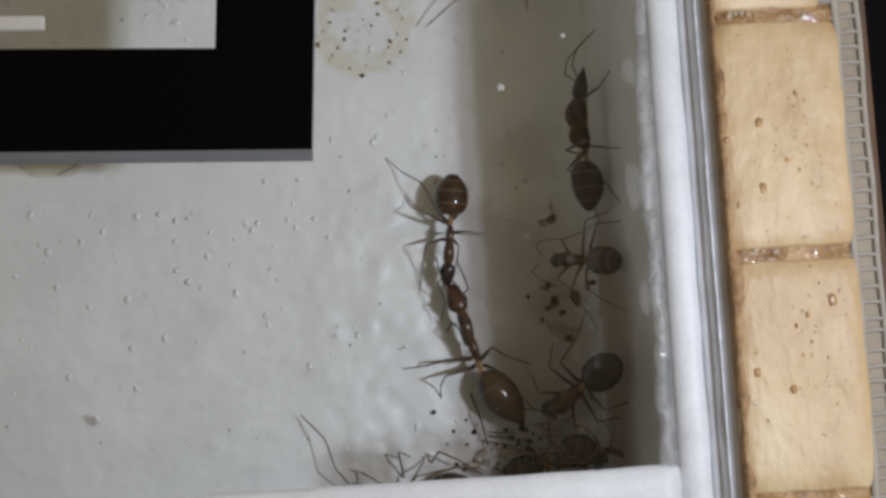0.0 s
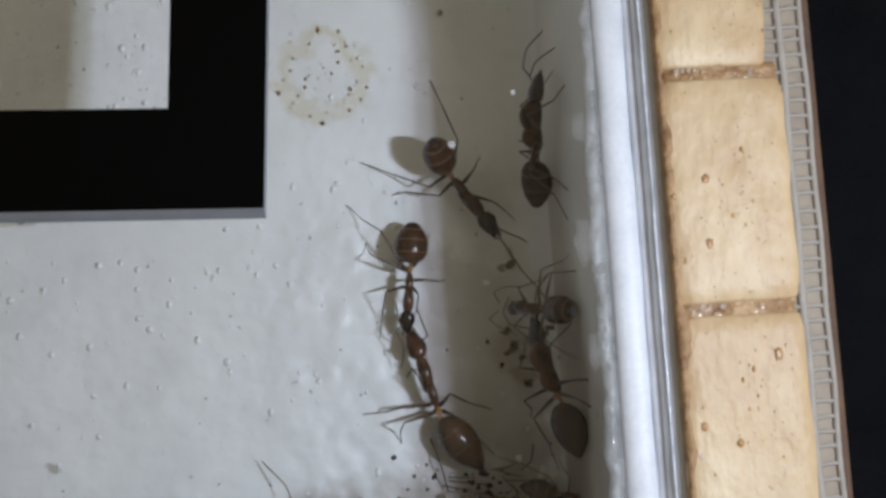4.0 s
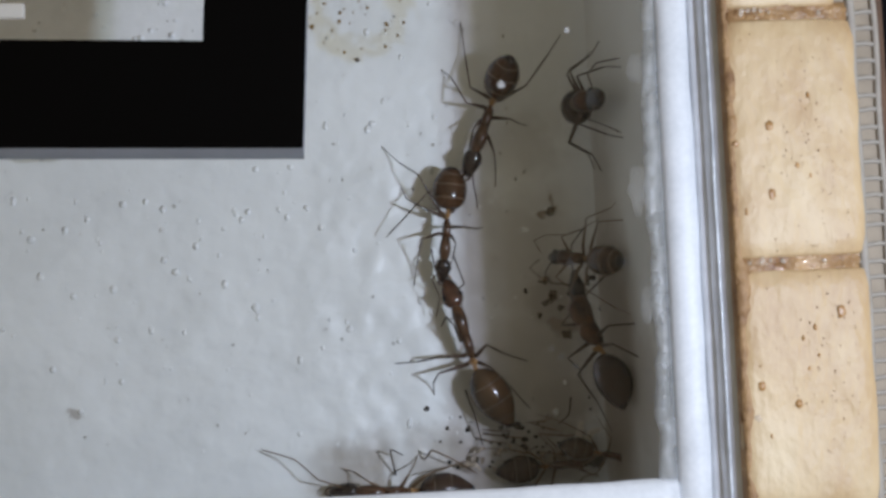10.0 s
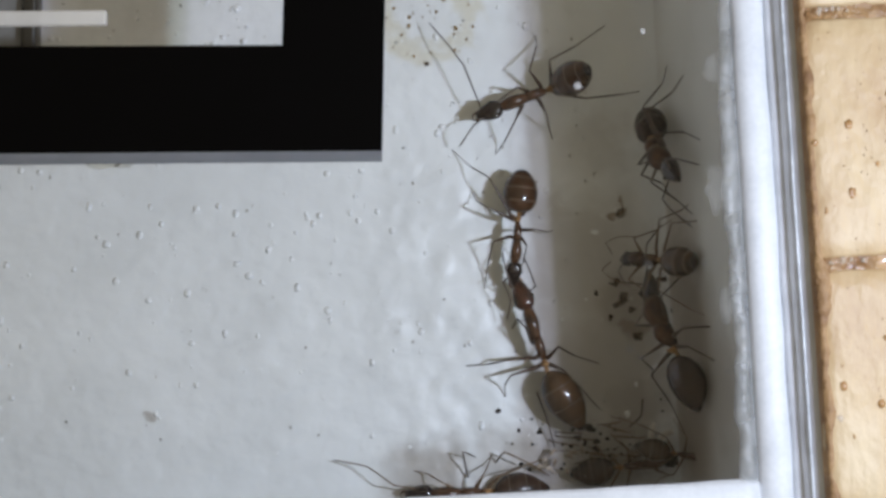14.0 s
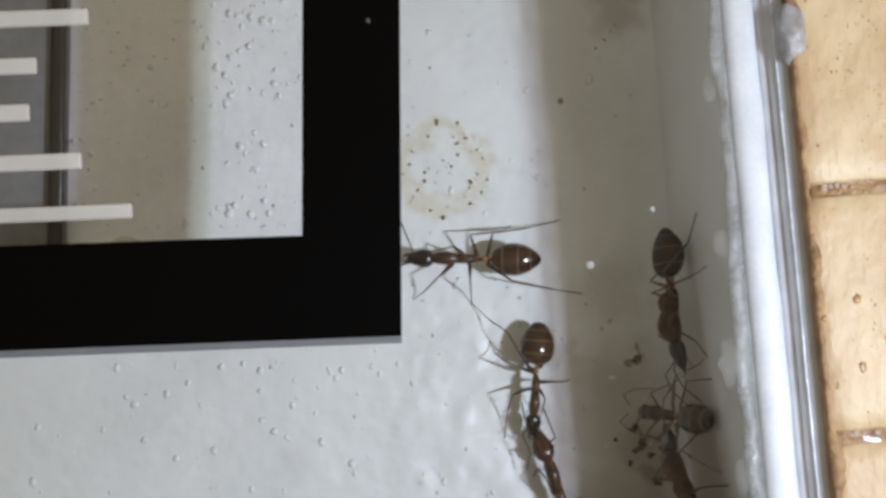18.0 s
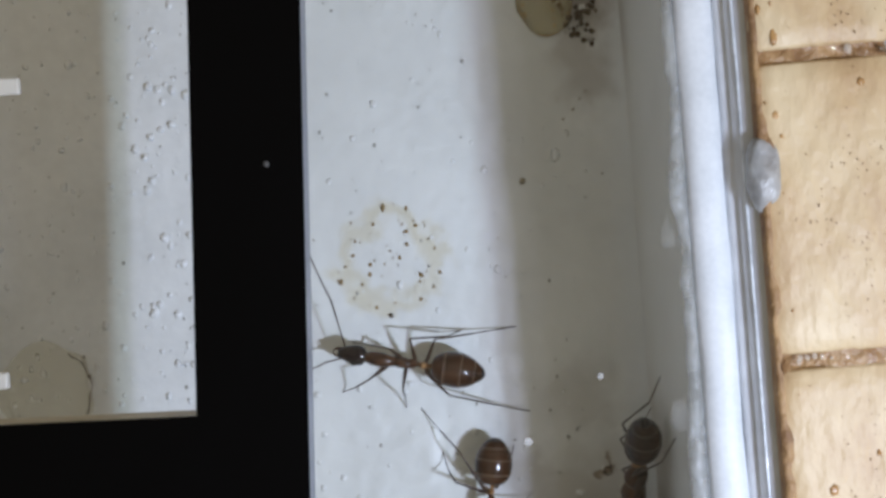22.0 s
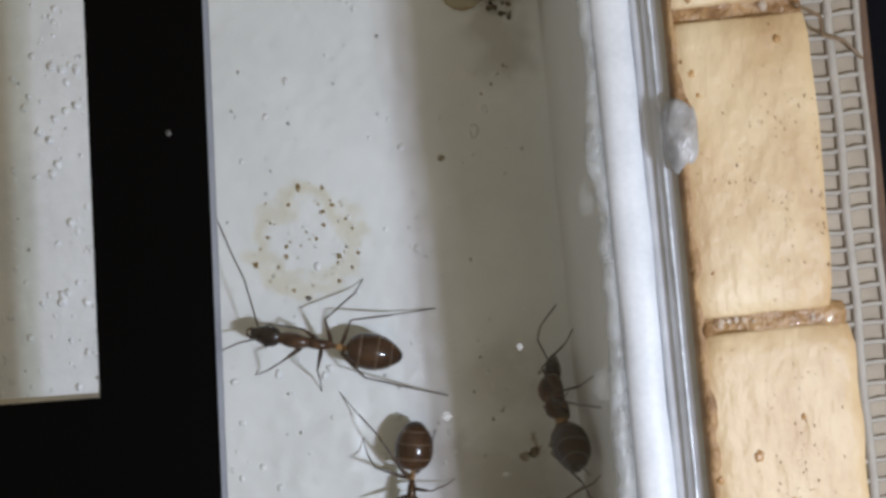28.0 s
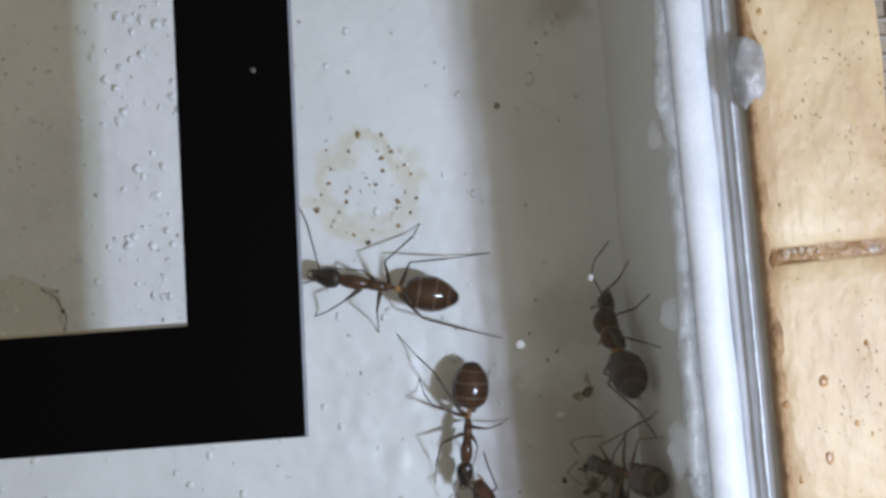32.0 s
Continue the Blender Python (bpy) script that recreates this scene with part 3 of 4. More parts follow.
build_floor()
build_pimples()
build_specks()
build_walls()
build_seal()
build_lid()
build_frame()


# ---- outside: bricks, net, dark table ----
def build_table():
    bm = box(bmesh.new(), -16, 14, -13, 14, -1.4, -0.9)
    tagged(part("ground", bm, DARK, smooth=False), "dark cloth-covered table under the nest box", "table", kind="structure")


def build_bricks():
    """The outer row of sand-coloured bricks with mortar between them."""
    row = empty("brick_wall", 1.97, 0, 0)
    tagged(row, "row of small sand-coloured bricks with brown mortar", "brick wall", kind="structure")
    edges = [-4.91, -3.735, -2.56, -1.39, -0.205, 1.05, 2.24, 3.42]
    for k, (a, b) in enumerate(zip(edges, edges[1:])):
        bm = bmesh.new()
        box(bm, -0.30, 0.335 if b < 0 else 0.27, a + 0.03, b - 0.03, -0.9, 1.85, 0.014, 2)
        bmesh.ops.subdivide_edges(bm, edges=[e for e in bm.edges if e.calc_length() > 0.3], cuts=13, use_grid_fill=True)
        for v in bm.verts:
            p = Vector((v.co.x, v.co.y, v.co.z))
            edge = max(0, abs(p.x) - (0.29 if b < 0 and p.x > 0 else 0.235)) / 0.05
            ends = max(0, 0.05 - min(p.y - a - 0.03, b - 0.03 - p.y)) / 0.05
            n1 = noise.noise(p * 5 + Vector((k * 7, 0, 0)))
            n2 = noise.noise(p * 14 + Vector((k * 3, 5, 0)))
            v.co.z -= (0.012 * edge ** 2 + 0.014 * ends ** 2 - 0.007 * n1 - 0.004 * n2) if p.z > 1.5 else 0
            v.co.x += 0.012 * n1 - 0.026 * math.copysign(ends ** 2, p.x)
            v.co.y += 0.010 * noise.noise(p * 4 + Vector((0, k * 5, 3)))
        part("brick", bm, BRICK, row).data.set_sharp_from_angle(angle=radians(42))
        bm = bmesh.new()
        box(bm, -0.27, 0.305 if b < 0 else 0.245, b - 0.05, b + 0.05, -0.9, 1.822)
        bmesh.ops.subdivide_edges(bm, edges=bm.edges[:], cuts=9, use_grid_fill=True)
        for v in bm.verts:
            v.co.z += 0.03 * noise.noise(v.co * 9) + 0.02 * noise.noise(v.co * 23) if v.co.z > 1.5 else 0
        part("mortar_joint", bm, MORTAR, row, "wet brown mortar joint")


def build_brick_marks():
    rng = random.Random(21)
    bm, rims = bmesh.new(), bmesh.new()
    for x, y, r in ((1.865, -0.74, 0.020), (1.86, -1.06, 0.020), (1.99, -0.93, 0.010), (2.06, -0.60, 0.010), (1.93, -2.04, 0.018),
                    (2.03, -1.69, 0.010), (1.97, -1.74, 0.008), (2.16, -1.62, 0.022), (1.99, -1.88, 0.008), (2.04, -1.82, 0.008),
                    (1.70, -0.82, 0.016), (1.76, -1.95, 0.018), (2.05, -0.98, 0.008), (2.10, 0.92, 0.016)):
        blob(bm, x, y, 1.849, r, r * rng.uniform(1.0, 1.8), 0.008, int(x * 90), 0.5, 2)
    for k in range(420):
        y = rng.choice((-1.0, -0.75, -1.7, -1.95, 0.2, 0.5, 1.3, 1.7)) + rng.gauss(0, 0.22)
        if min(abs(y - e) for e in (-2.56, -1.39, -0.205, 1.05)) < 0.06:
            continue
        r = rng.choice((0.002, 0.0025, 0.003, 0.004))
        blob(rims, min(2.22, max(1.73, rng.gauss(2.05, 0.12))), y, 1.8505, r, r * rng.uniform(1, 2.4), 0.004, k, 0.5, 1)
    for k in range(26):
        y = rng.uniform(-2.9, 2.2)
        if min(abs(y - e) for e in (-2.56, -1.39, -0.205, 1.05)) < 0.07:
            continue
        r = rng.choice((0.004, 0.006, 0.009, 0.016))
        blob(bm, 1.70 + abs(rng.gauss(0, 0.06)), y, 1.849, r, r * rng.uniform(1.0, 2.4), 0.007, k, 0.6, 2)
    tagged(part("pin_holes", rims, PIT_RIM), "fine brown pinholes scattered over the bricks", "pinholes", kind="stuff")
    tagged(part("amber_spots", bm, BROWN_DOT), "small amber glue spots on the bricks", "spots", kind="stuff")
    bm = bmesh.new()
    for x, y, r in ((1.735, -2.10, 0.024), (1.80, -1.37, 0.015), (1.84, -1.37, 0.010), (1.77, -0.19, 0.014), (1.80, -0.19, 0.012),
                    (1.83, -0.185, 0.012), (1.86, -0.19, 0.010), (1.765, -0.205, 0.012), (1.90, -1.375, 0.012), (1.74, -1.38, 0.012),
                    (1.90, -0.2, 0.008), (2.14, -0.21, 0.012), (2.1, -1.38, 0.010), (1.90, 0.30, 0.009), (2.06, 1.06, 0.018)):
        blob(bm, x, y, 1.835, r, r * rng.uniform(0.9, 1.4), r * 0.8, int(x * 70), 0.3, 2)
    tagged(part("glue_drops", bm, GLUE), "shiny glue drops in the mortar joints", "glue drops", kind="stuff")


def build_damp_edge():
    """Brown damp crust where the bricks meet the acrylic rim."""
    bm = bmesh.new()
    rows = []
    for k in range(421):
        y = -3.0 + k * 0.0135
        wide = 0.018 + 0.09 * max(0.0, noise.noise(Vector((y * 2.3, 3, 8)))) + 0.022 * noise.noise(Vector((y * 7, 1, 4))) + 0.010 * noise.noise(Vector((y * 21, 1, 4)))
        low = 0.06 if wide < 0.0 else 0.0
        rows.append([bm.verts.new((x, y, z)) for x, z in ((1.662, 1.78), (1.668, 1.838 - low), (1.674 + max(0.004, wide), 1.853 - low + 0.004 * noise.noise(Vector((y * 12, 0, 0)))), (1.674 + max(0.004, wide), 1.78))])
    for p, q in zip(rows, rows[1:]):
        for j in range(3):
            bm.faces.new((p[j], p[j + 1], q[j + 1], q[j]))
    tagged(part("damp_crust", bm, BRICK_SIDE), "brown damp crust along the bricks' edge", "crust", kind="stuff")


def build_net():
    """A strip of cream net over a board beside the bricks."""
    bm = box(bmesh.new(), 2.262, 2.575, -5, 4, -0.9, 1.47, 0.02)
    tagged(part("board", bm, WOOD), "tan board standing beside the bricks", "board", kind="structure")
    bm = box(bmesh.new(), 2.578, 2.635, -5, 4, -0.9, 1.44, 0.02)
    tagged(part("edging", bm, EDGING), "dark brown edging along the tan board", "edging", kind="structure")
    net = empty("net", 2.42, 0, 1.476)
    tagged(net, "cream woven net lying on the board", "net")
    for k in range(3):
        bm = tube(bmesh.new(), [(-0.10 + k * 0.122 + 0.005 * math.sin(j * 1.7 + k), -3.2 + j * 0.2, 0.002) for j in range(33)], [0.018 + 0.006 * (k % 2)] * 33, 6)
        part("strand", bm, NET, net)
    cross = tube(bmesh.new(), [(-0.158 + 0.063 * j, 0.004 * math.sin(j * 2), 0.004 + 0.005 * (-1) ** j) for j in range(6)], [0.0115] * 6, 5)
    rng = random.Random(33)
    first = part("cross_strand", cross, NET, net)
    first.location = (0, -3.2 * U, 0)
    for k in range(1, 78):
        ob = new("cross_strand", first.data)
        ob.parent = net
        ob.location = (0, (-3.2 + k * 0.083 + rng.uniform(-0.012, 0.012)) * U, 0)
        ob.rotation_euler = (0, 0, radians(rng.uniform(-3, 3)))


build_table()
build_bricks()
build_brick_marks()
build_damp_edge()
build_net()


# ---- under the opening: dish and rods ----
def build_dish():
    dish = empty("water_dish", -3.4, 0.9, 0)
    dish.rotation_euler = (0, 0, radians(-3.6))
    tagged(dish, "grey dish with a dark rim in the plaster", "dish")
    bm = box(bmesh.new(), -1.6, 1.066, -0.95, 2.2, 0.015, 0.10, 0.02)
    part("body", bm, TUBE_GREY, dish)
    for x0, x1, y0, y1 in ((1.070, 1.155, -1.05, 2.3), (-1.7, 1.066, -1.05, -0.955)):
        part("rim", box(bmesh.new(), x0, x1, y0, y1, 0.012, 0.16, 0.02), TUBE_DARK, dish)


def build_film():
    """A thin dried yellowish patch on the plaster."""
    bm = blob(bmesh.new(), -1.95, -0.28, 0.012, 0.27, 0.29, 0.009, 6, 0.2, 4)
    tagged(part("dried_patch", bm, OLIVE), "thin dried yellowish patch on the plaster", "dried patch", kind="stuff")
    rim = []
    for j in range(31):
        a = radians(-75 + 4.3 * j)
        r = 1 + 0.03 * math.sin(5 * a) + 0.02 * math.sin(13 * a)
        rim.append((-1.95 + 0.255 * r * math.cos(a), -0.28 + 0.275 * r * math.sin(a), 0.020))
    tube(bm := bmesh.new(), rim, [0.003 + 0.0025 * abs(math.sin(j * 0.7)) for j in range(31)], 6)
    for x, y, q in ((-1.70, -0.20, 0.012), (-1.72, -0.09, 0.008), (-1.83, -0.47, 0.009)):
        blob(bm, x, y, 0.02, q, q * 1.2, q * 0.6, int(-x * 90), 0.5, 2)
    tagged(part("patch_edge", bm, BROWN_STAIN), "thin brown edge of the dried patch", "dried patch", kind="stuff")


def build_rods():
    for k, (x, y, r) in enumerate(((-1.59, -0.045, 0.036), (-1.825, 0.220, 0.040), (-2.07, 0.478, 0.042), (-2.025, 0.712, 0.040), (-1.76, 0.945, 0.040), (-1.43, 1.225, 0.036))):
        bm = box(bmesh.new(), -2.2, 0, -r, r, 1.40 - 1.5, 1.44 - 1.5, 0.012, 3)
        ob = part("rod", bm, ROD)
        ob.location = (x * U, y * U, 1.65 * U)
        ob.rotation_euler = (0, 0, radians(-1.5))
        tagged(ob, "white plastic rod under the lid", "rod", "rods under the lid")


build_dish()
build_film()
build_rods()


# ---- ants ----
WALKER_LEGS = {
    "hr": [(-0.054, -0.02), (-0.081, -0.153), (-0.295, -0.204), (-0.507, -0.266)],
    "mr": [(0.005, -0.02), (0.052, -0.137), (-0.078, -0.292), (-0.103, -0.363)],
    "fr": [(0.084, -0.025), (0.154, -0.068), (0.263, -0.054), (0.359, -0.046)],
    "hl": [(-0.055, 0.03), (-0.200, 0.132), (-0.471, 0.169), (-0.648, 0.186)],
    "ml": [(0.050, 0.03), (0.050, 0.134), (0.034, 0.201), (0.023, 0.261)],
    "fl": [(0.150, 0.03), (0.242, 0.118), (0.318, 0.192), (0.374, 0.229)],
    "ar": [(0.385, -0.022), (0.497, -0.275), (0.588, -0.399), (0.698, -0.553)],
    "al": [(0.385, 0.020), (0.481, 0.056), (0.530, 0.092), (0.586, 0.130)],
}
UPPER_LEGS = {
    "hr": [(-0.027, -0.03), (-0.247, -0.193), (-0.329, -0.306), (-0.419, -0.404)],
    "mr": [(-0.021, -0.03), (-0.079, -0.200), (-0.120, -0.246), (-0.185, -0.273)],
    "fr": [(0.074, -0.03), (0.123, -0.140), (0.254, -0.149), (0.400, -0.150)],
    "hl": [(-0.050, 0.026), (-0.193, 0.086), (-0.223, 0.100), (-0.253, 0.113)],
    "ml": [(0.035, 0.023), (0.030, 0.103), (0.024, 0.190), (0.004, 0.233)],
    "fl": [(0.079, 0.025), (0.129, 0.057), (0.216, 0.060), (0.311, 0.043)],
    "ar": [(0.307, -0.023), (0.352, -0.065), (0.452, -0.009), (0.569, -0.012)],
    "al": [(0.312, 0.021), (0.375, 0.075), (0.504, 0.131), (0.643, 0.130)],
}
LOWER_LEGS = {
    "hr": [(-0.044, -0.02), (-0.098, -0.080), (-0.247, -0.169), (-0.399, -0.242)],
    "mr": [(-0.013, -0.02), (0.037, -0.096), (-0.051, -0.191), (-0.149, -0.329)],
    "fr": [(0.088, -0.02), (0.222, 0.005), (0.219, -0.049), (0.104, -0.017)],
    "hl": [(-0.041, 0.03), (-0.033, 0.220), (-0.085, 0.253), (-0.158, 0.268)],
    "ml": [(0.009, 0.03), (0.055, 0.181), (0.059, 0.305), (0.087, 0.429)],
    "fl": [(0.096, 0.03), (0.206, 0.050), (0.258, 0.063), (0.209, 0.104)],
    "ar": [(0.383, -0.027), (0.411, -0.084), (0.537, -0.081), (0.598, -0.087)],
    "al": [(0.400, 0.022), (0.457, 0.049), (0.581, 0.045), (0.668, 0.023)],
}
WALL_LEGS = {
    "hr": [(-0.03, -0.025), (-0.12, -0.20), (-0.25, -0.24), (-0.36, -0.30)],
    "mr": [(0.03, -0.025), (-0.02, -0.22), (-0.06, -0.30), (-0.08, -0.38)],
    "fr": [(0.13, -0.025), (0.22, -0.14), (0.30, -0.22), (0.37, -0.25)],
    "hl": [(-0.03, 0.025), (-0.10, 0.17), (-0.24, 0.25), (-0.38, 0.28)],
    "ml": [(0.03, 0.025), (0.02, 0.20), (-0.01, 0.29), (-0.03, 0.36)],
    "fl": [(0.13, 0.025), (0.20, 0.15), (0.30, 0.20), (0.38, 0.20)],
    "ar": [(0.385, -0.022), (0.46, -0.12), (0.55, -0.14), (0.64, -0.20)],
    "al": [(0.385, 0.020), (0.46, 0.12), (0.56, 0.17), (0.66, 0.18)],
}


STRIPED_LEGS = dict(WALL_LEGS, ar=[(0.385, -0.022), (0.40, -0.08), (0.34, -0.12), (0.28, -0.14)], al=[(0.385, 0.020), (0.40, 0.08), (0.34, 0.12), (0.28, 0.15)],
                    fr=[(0.13, -0.025), (0.17, -0.11), (0.14, -0.18), (0.10, -0.24)], fl=[(0.13, 0.025), (0.16, 0.12), (0.12, 0.18), (0.08, 0.22)])
FRONT_LEGS = {name: [(x, y * 0.5) for x, y in pts] for name, pts in WALL_LEGS.items()}
FEELING_LEGS = dict(FRONT_LEGS, ar=[(0.36, -0.03), (0.46, -0.148), (0.52, -0.32), (0.665, -0.464)])


BELLIES, FEELERS, SHINS = {}, {}, {}


def loft(bm, rows, segments=18, square=1.0):
    """A smooth body along x; rows are x, half width, half height, height of the axis."""
    rings = []
    for x, w, h, z in rows:
        ring = []
        for j in range(segments):
            a = 2 * math.pi * j / segments
            c, q = math.cos(a), math.sin(a)
            ring.append(bm.verts.new((x, w * math.copysign(abs(c) ** square, c), z + h * math.copysign(abs(q) ** square, q))))
        rings.append(ring)
    for p, q in zip(rings, rings[1:]):
        for j in range(segments):
            bm.faces.new((p[j], p[(j + 1) % segments], q[(j + 1) % segments], q[j]))
    bm.faces.new(rings[0][::-1])
    bm.faces.new(rings[-1])
    return bm


PRONOTUM = [(0.296, 0.012, 0.012, -0.008), (0.284, 0.021, 0.020, -0.002), (0.266, 0.032, 0.032, 0.006), (0.243, 0.040, 0.042, 0.014), (0.214, 0.044, 0.048, 0.020),
            (0.185, 0.043, 0.049, 0.022), (0.156, 0.038, 0.046, 0.020), (0.130, 0.033, 0.041, 0.016), (0.108, 0.029, 0.035, 0.010), (0.098, 0.020, 0.024, 0.004)]
PROPODEUM = [(0.124, 0.020, 0.024, 0.006), (0.114, 0.030, 0.036, 0.010), (0.094, 0.032, 0.041, 0.012), (0.066, 0.033, 0.045, 0.013), (0.038, 0.031, 0.044, 0.010),
             (0.014, 0.027, 0.036, 0.001), (-0.004, 0.019, 0.024, -0.012), (-0.016, 0.010, 0.013, -0.022)]
SKULL = [(0.268, 0.014, 0.012, -0.004), (0.273, 0.030, 0.024, -0.004), (0.284, 0.044, 0.034, -0.005), (0.302, 0.053, 0.040, -0.006), (0.325, 0.056, 0.041, -0.009),
         (0.350, 0.053, 0.038, -0.013), (0.376, 0.045, 0.032, -0.018), (0.400, 0.036, 0.025, -0.023), (0.418, 0.028, 0.018, -0.027), (0.430, 0.015, 0.010, -0.030)]
PLATES = ((0.0, 0.27), (0.25, 0.57), (0.55, 0.81), (0.79, 1.0))


def build_ant(legs, label, length=0.8, fat=1.0, high=0.20, gaster=GASTER, leg=LEG, blunt=0.62, trunk=1.0, stripe=0.004, skull_size=1.0, belly_length=1.0, skin=THORAX,
              face=HEAD, band=BAND, jaws=THORAX, group="ants in the nest"):
    """An ant on the plane z = 0 of its own space, heading along x. Returns the thing and its legs by name."""
    k = length / 0.8
    thing = empty("ant")
    tagged(thing, label, "ant", group)

    def body(rows, wide=1.0, square=1.0, seg=18):
        return loft(bmesh.new(), [(x * k, w * wide * k, h * wide * k, high + z * k) for x, w, h, z in rows], seg, square)

    chest = part("thorax", body(PRONOTUM, trunk, 0.94), skin, thing, "brown humped thorax")
    part("propodeum", body(PROPODEUM, trunk, 0.9), skin, chest, "narrow hind part of the thorax")
    petiole = [(-0.008, 0.010, 0.012, -0.022), (-0.022, 0.015, 0.020, -0.014), (-0.033, 0.021, 0.034, 0.004), (-0.040, 0.020, 0.032, 0.004), (-0.050, 0.013, 0.018, -0.012),
               (-0.064, 0.011, 0.013, -0.022), (-0.084, 0.014, 0.014, -0.02)]
    part("petiole", body(petiole, 1.0, 1.0, 12), MEMBRANE, thing, "amber waist scale")

    def girth(u):
        return max(0.004, 0.099 * max(0.0, math.sin(math.pi * u ** 0.80)) ** blunt * (1 - 0.14 * max(0.0, (u - 0.68) / 0.32)))

    def ring_at(u, grow):
        r = girth(u) * fat + grow
        return (-0.078 - 0.322 * belly_length * u, r, 0.93 * r, 0.02 * math.sin(-2.576 * belly_length * u))

    belly = None
    for i, (u0, u1) in enumerate(PLATES):
        rows = []
        for j in range(11):
            u = u0 + (u1 - u0) * j / 10
            lip = 0.0022 * max(0.0, (u - u0) / (u1 - u0)) - 0.0012
            rows.append(ring_at(u, lip if i < 3 else lip * (1 - j / 10)))
        plate = part("gaster" if belly is None else "plate", body(rows, 1.0, 1.0, 26), gaster, belly or thing, "shiny brown gaster plate")
        belly = belly or plate
    for (u0, u1), wide in zip(PLATES[:3], (1.6, 1.2, 0.8)):
        half = stripe * wide / (0.322 * belly_length)
        rows = [ring_at(u1 - 2 * half, -0.0006), ring_at(u1 - half, 0.0020), ring_at(u1, 0.0018), ring_at(u1 + 0.004, -0.001)]
        part("band", body(rows, 1.0, 1.0, 26), band, belly, "pale hind edge of a plate")
    BELLIES[thing.name] = (belly, -0.07 * k, high)
    part("gaster_tip", body([ring_at(u, 0.0012) for u in (0.93, 0.95, 0.97, 0.985, 1.0)], 1.0, 1.0, 16), HEAD, belly, "dark pointed tip of the gaster")
    head = part("head", body([(0.268 + (x - 0.268) * (0.5 + 0.5 * skull_size), w * skull_size, h * skull_size, z) for x, w, h, z in SKULL], 1.0, 0.9, 20), face, thing, "glossy dark head")
    for s in (-1, 1):
        part("eye", blob(bmesh.new(), 0.334 * k, s * 0.047 * skull_size * k, high + 0.016 * k, 0.014 * k, 0.010 * k, 0.012 * k, 1, 0, 2), EYE, head, "black eye")
        jaw = bent([(0.418 * k, s * 0.022 * k, high - 0.028 * k), (0.438 * k, s * 0.020 * k, high - 0.034 * k), (0.456 * k, s * 0.004 * k, high - 0.036 * k)], 3)
        part("mandible", tube(bmesh.new(), jaw, [0.010 * k * (1 - 0.11 * i) for i in range(len(jaw))], 6), jaws, head)
    made = {}
    for name, pts in legs.items():
        s = -1 if name.endswith("r") else 1
        if name[0] == "a":
            line = [(x, y, high + dz) for (x, y), dz in zip(pts, (0.0, 0.05, 0.02, -0.08))]
            scape = bent(line[:2], 4)
            a = part("antenna", tube(bmesh.new(), scape, [0.0046 * k] * len(scape), 6), leg, head, "long bent feeler")
            FEELERS[thing.name, name] = (a, pts[0][0], pts[0][1])
            whip = bent(line[1:], 6)
            part("feeler_tip", tube(bmesh.new(), whip, [0.0040 * k] * (len(whip) - 4) + [0.0044 * k, 0.0043 * k, 0.004 * k, 0.002 * k], 6), leg, a)
            continue
        zs = (high - 0.02, high + 0.06 * k, high * 0.42, 0.006)
        p0, p1, p2, p3 = [Vector((x, y, z)) for (x, y), z in zip(pts, zs)]
        root = p0.copy()
        upper = bent([p0 - root, p0.lerp(p1, 0.25) + Vector((0, 0, 0.01)) - root, p1 - root], 4)
        n = len(upper)
        ob = part("leg", tube(bmesh.new(), upper, [k * (0.0062 + 0.0062 * math.sin(math.pi * min(1, 0.15 + i / (n - 1)))) if i < n - 1 else k * 0.0048 for i in range(n)], 8), leg, thing)
        ob.location = root * U
        inner = Vector((p0.x + 0.006 * k, p0.y * 0.3, p0.z + 0.004 * k)) - root
        hip = bent([inner, inner.lerp(p1 - root, 0.10) + Vector((0, 0, -0.012 * k)), (p1 - root) * 0.16], 3)
        part("coxa", tube(bmesh.new(), hip, [k * (0.016 - 0.009 * i / (len(hip) - 1)) for i in range(len(hip))], 8), COXA, ob, "pale amber hip")
        shin = bent([p1 - root, p2 - root], 5)
        lower = part("shin", tube(bmesh.new(), shin, [k * 0.0044] + [k * (0.0050 + 0.0010 * i / len(shin)) for i in range(len(shin) - 2)] + [k * 0.0046], 7), leg, ob)
        toe = bent([p2 - root, p2.lerp(p3, 0.6) - root, p3 - root, p3 - root + (p3 - p2).normalized() * 0.03 * k], 3)
        end = part("foot", tube(bmesh.new(), toe, [k * 0.0034] * (len(toe) - 3) + [k * 0.0031, k * 0.0028, k * 0.0015], 6), leg, ob)
        made[name] = ob
        SHINS[thing.name, name] = (lower, end, p1 - root)
    return thing, made


def raised(thing, degrees, turn=0):
    """The pose of an ant's gaster, lifted and turned sideways about the waist."""
    _, x, z = BELLIES[thing.name]
    return pose(x * U, 0, z * U) @ Matrix.Rotation(radians(turn), 4, "Z") @ Matrix.Rotation(radians(degrees), 4, "Y") @ pose(-x * U, 0, -z * U)


def swung(thing, name, degrees):
    """The pose of a feeler, swung sideways about its root on the head."""
    _, x, y = FEELERS[thing.name, name]
    return pose(x * U, y * U, 0) @ Matrix.Rotation(radians(degrees), 4, "Z") @ pose(-x * U, -y * U, 0)


def folded(knee, degrees):
    """The pose of a shin or foot, turned sideways about the knee."""
    return Matrix.Translation(knee * U) @ Matrix.Rotation(radians(degrees), 4, "Z") @ Matrix.Translation(-knee * U)


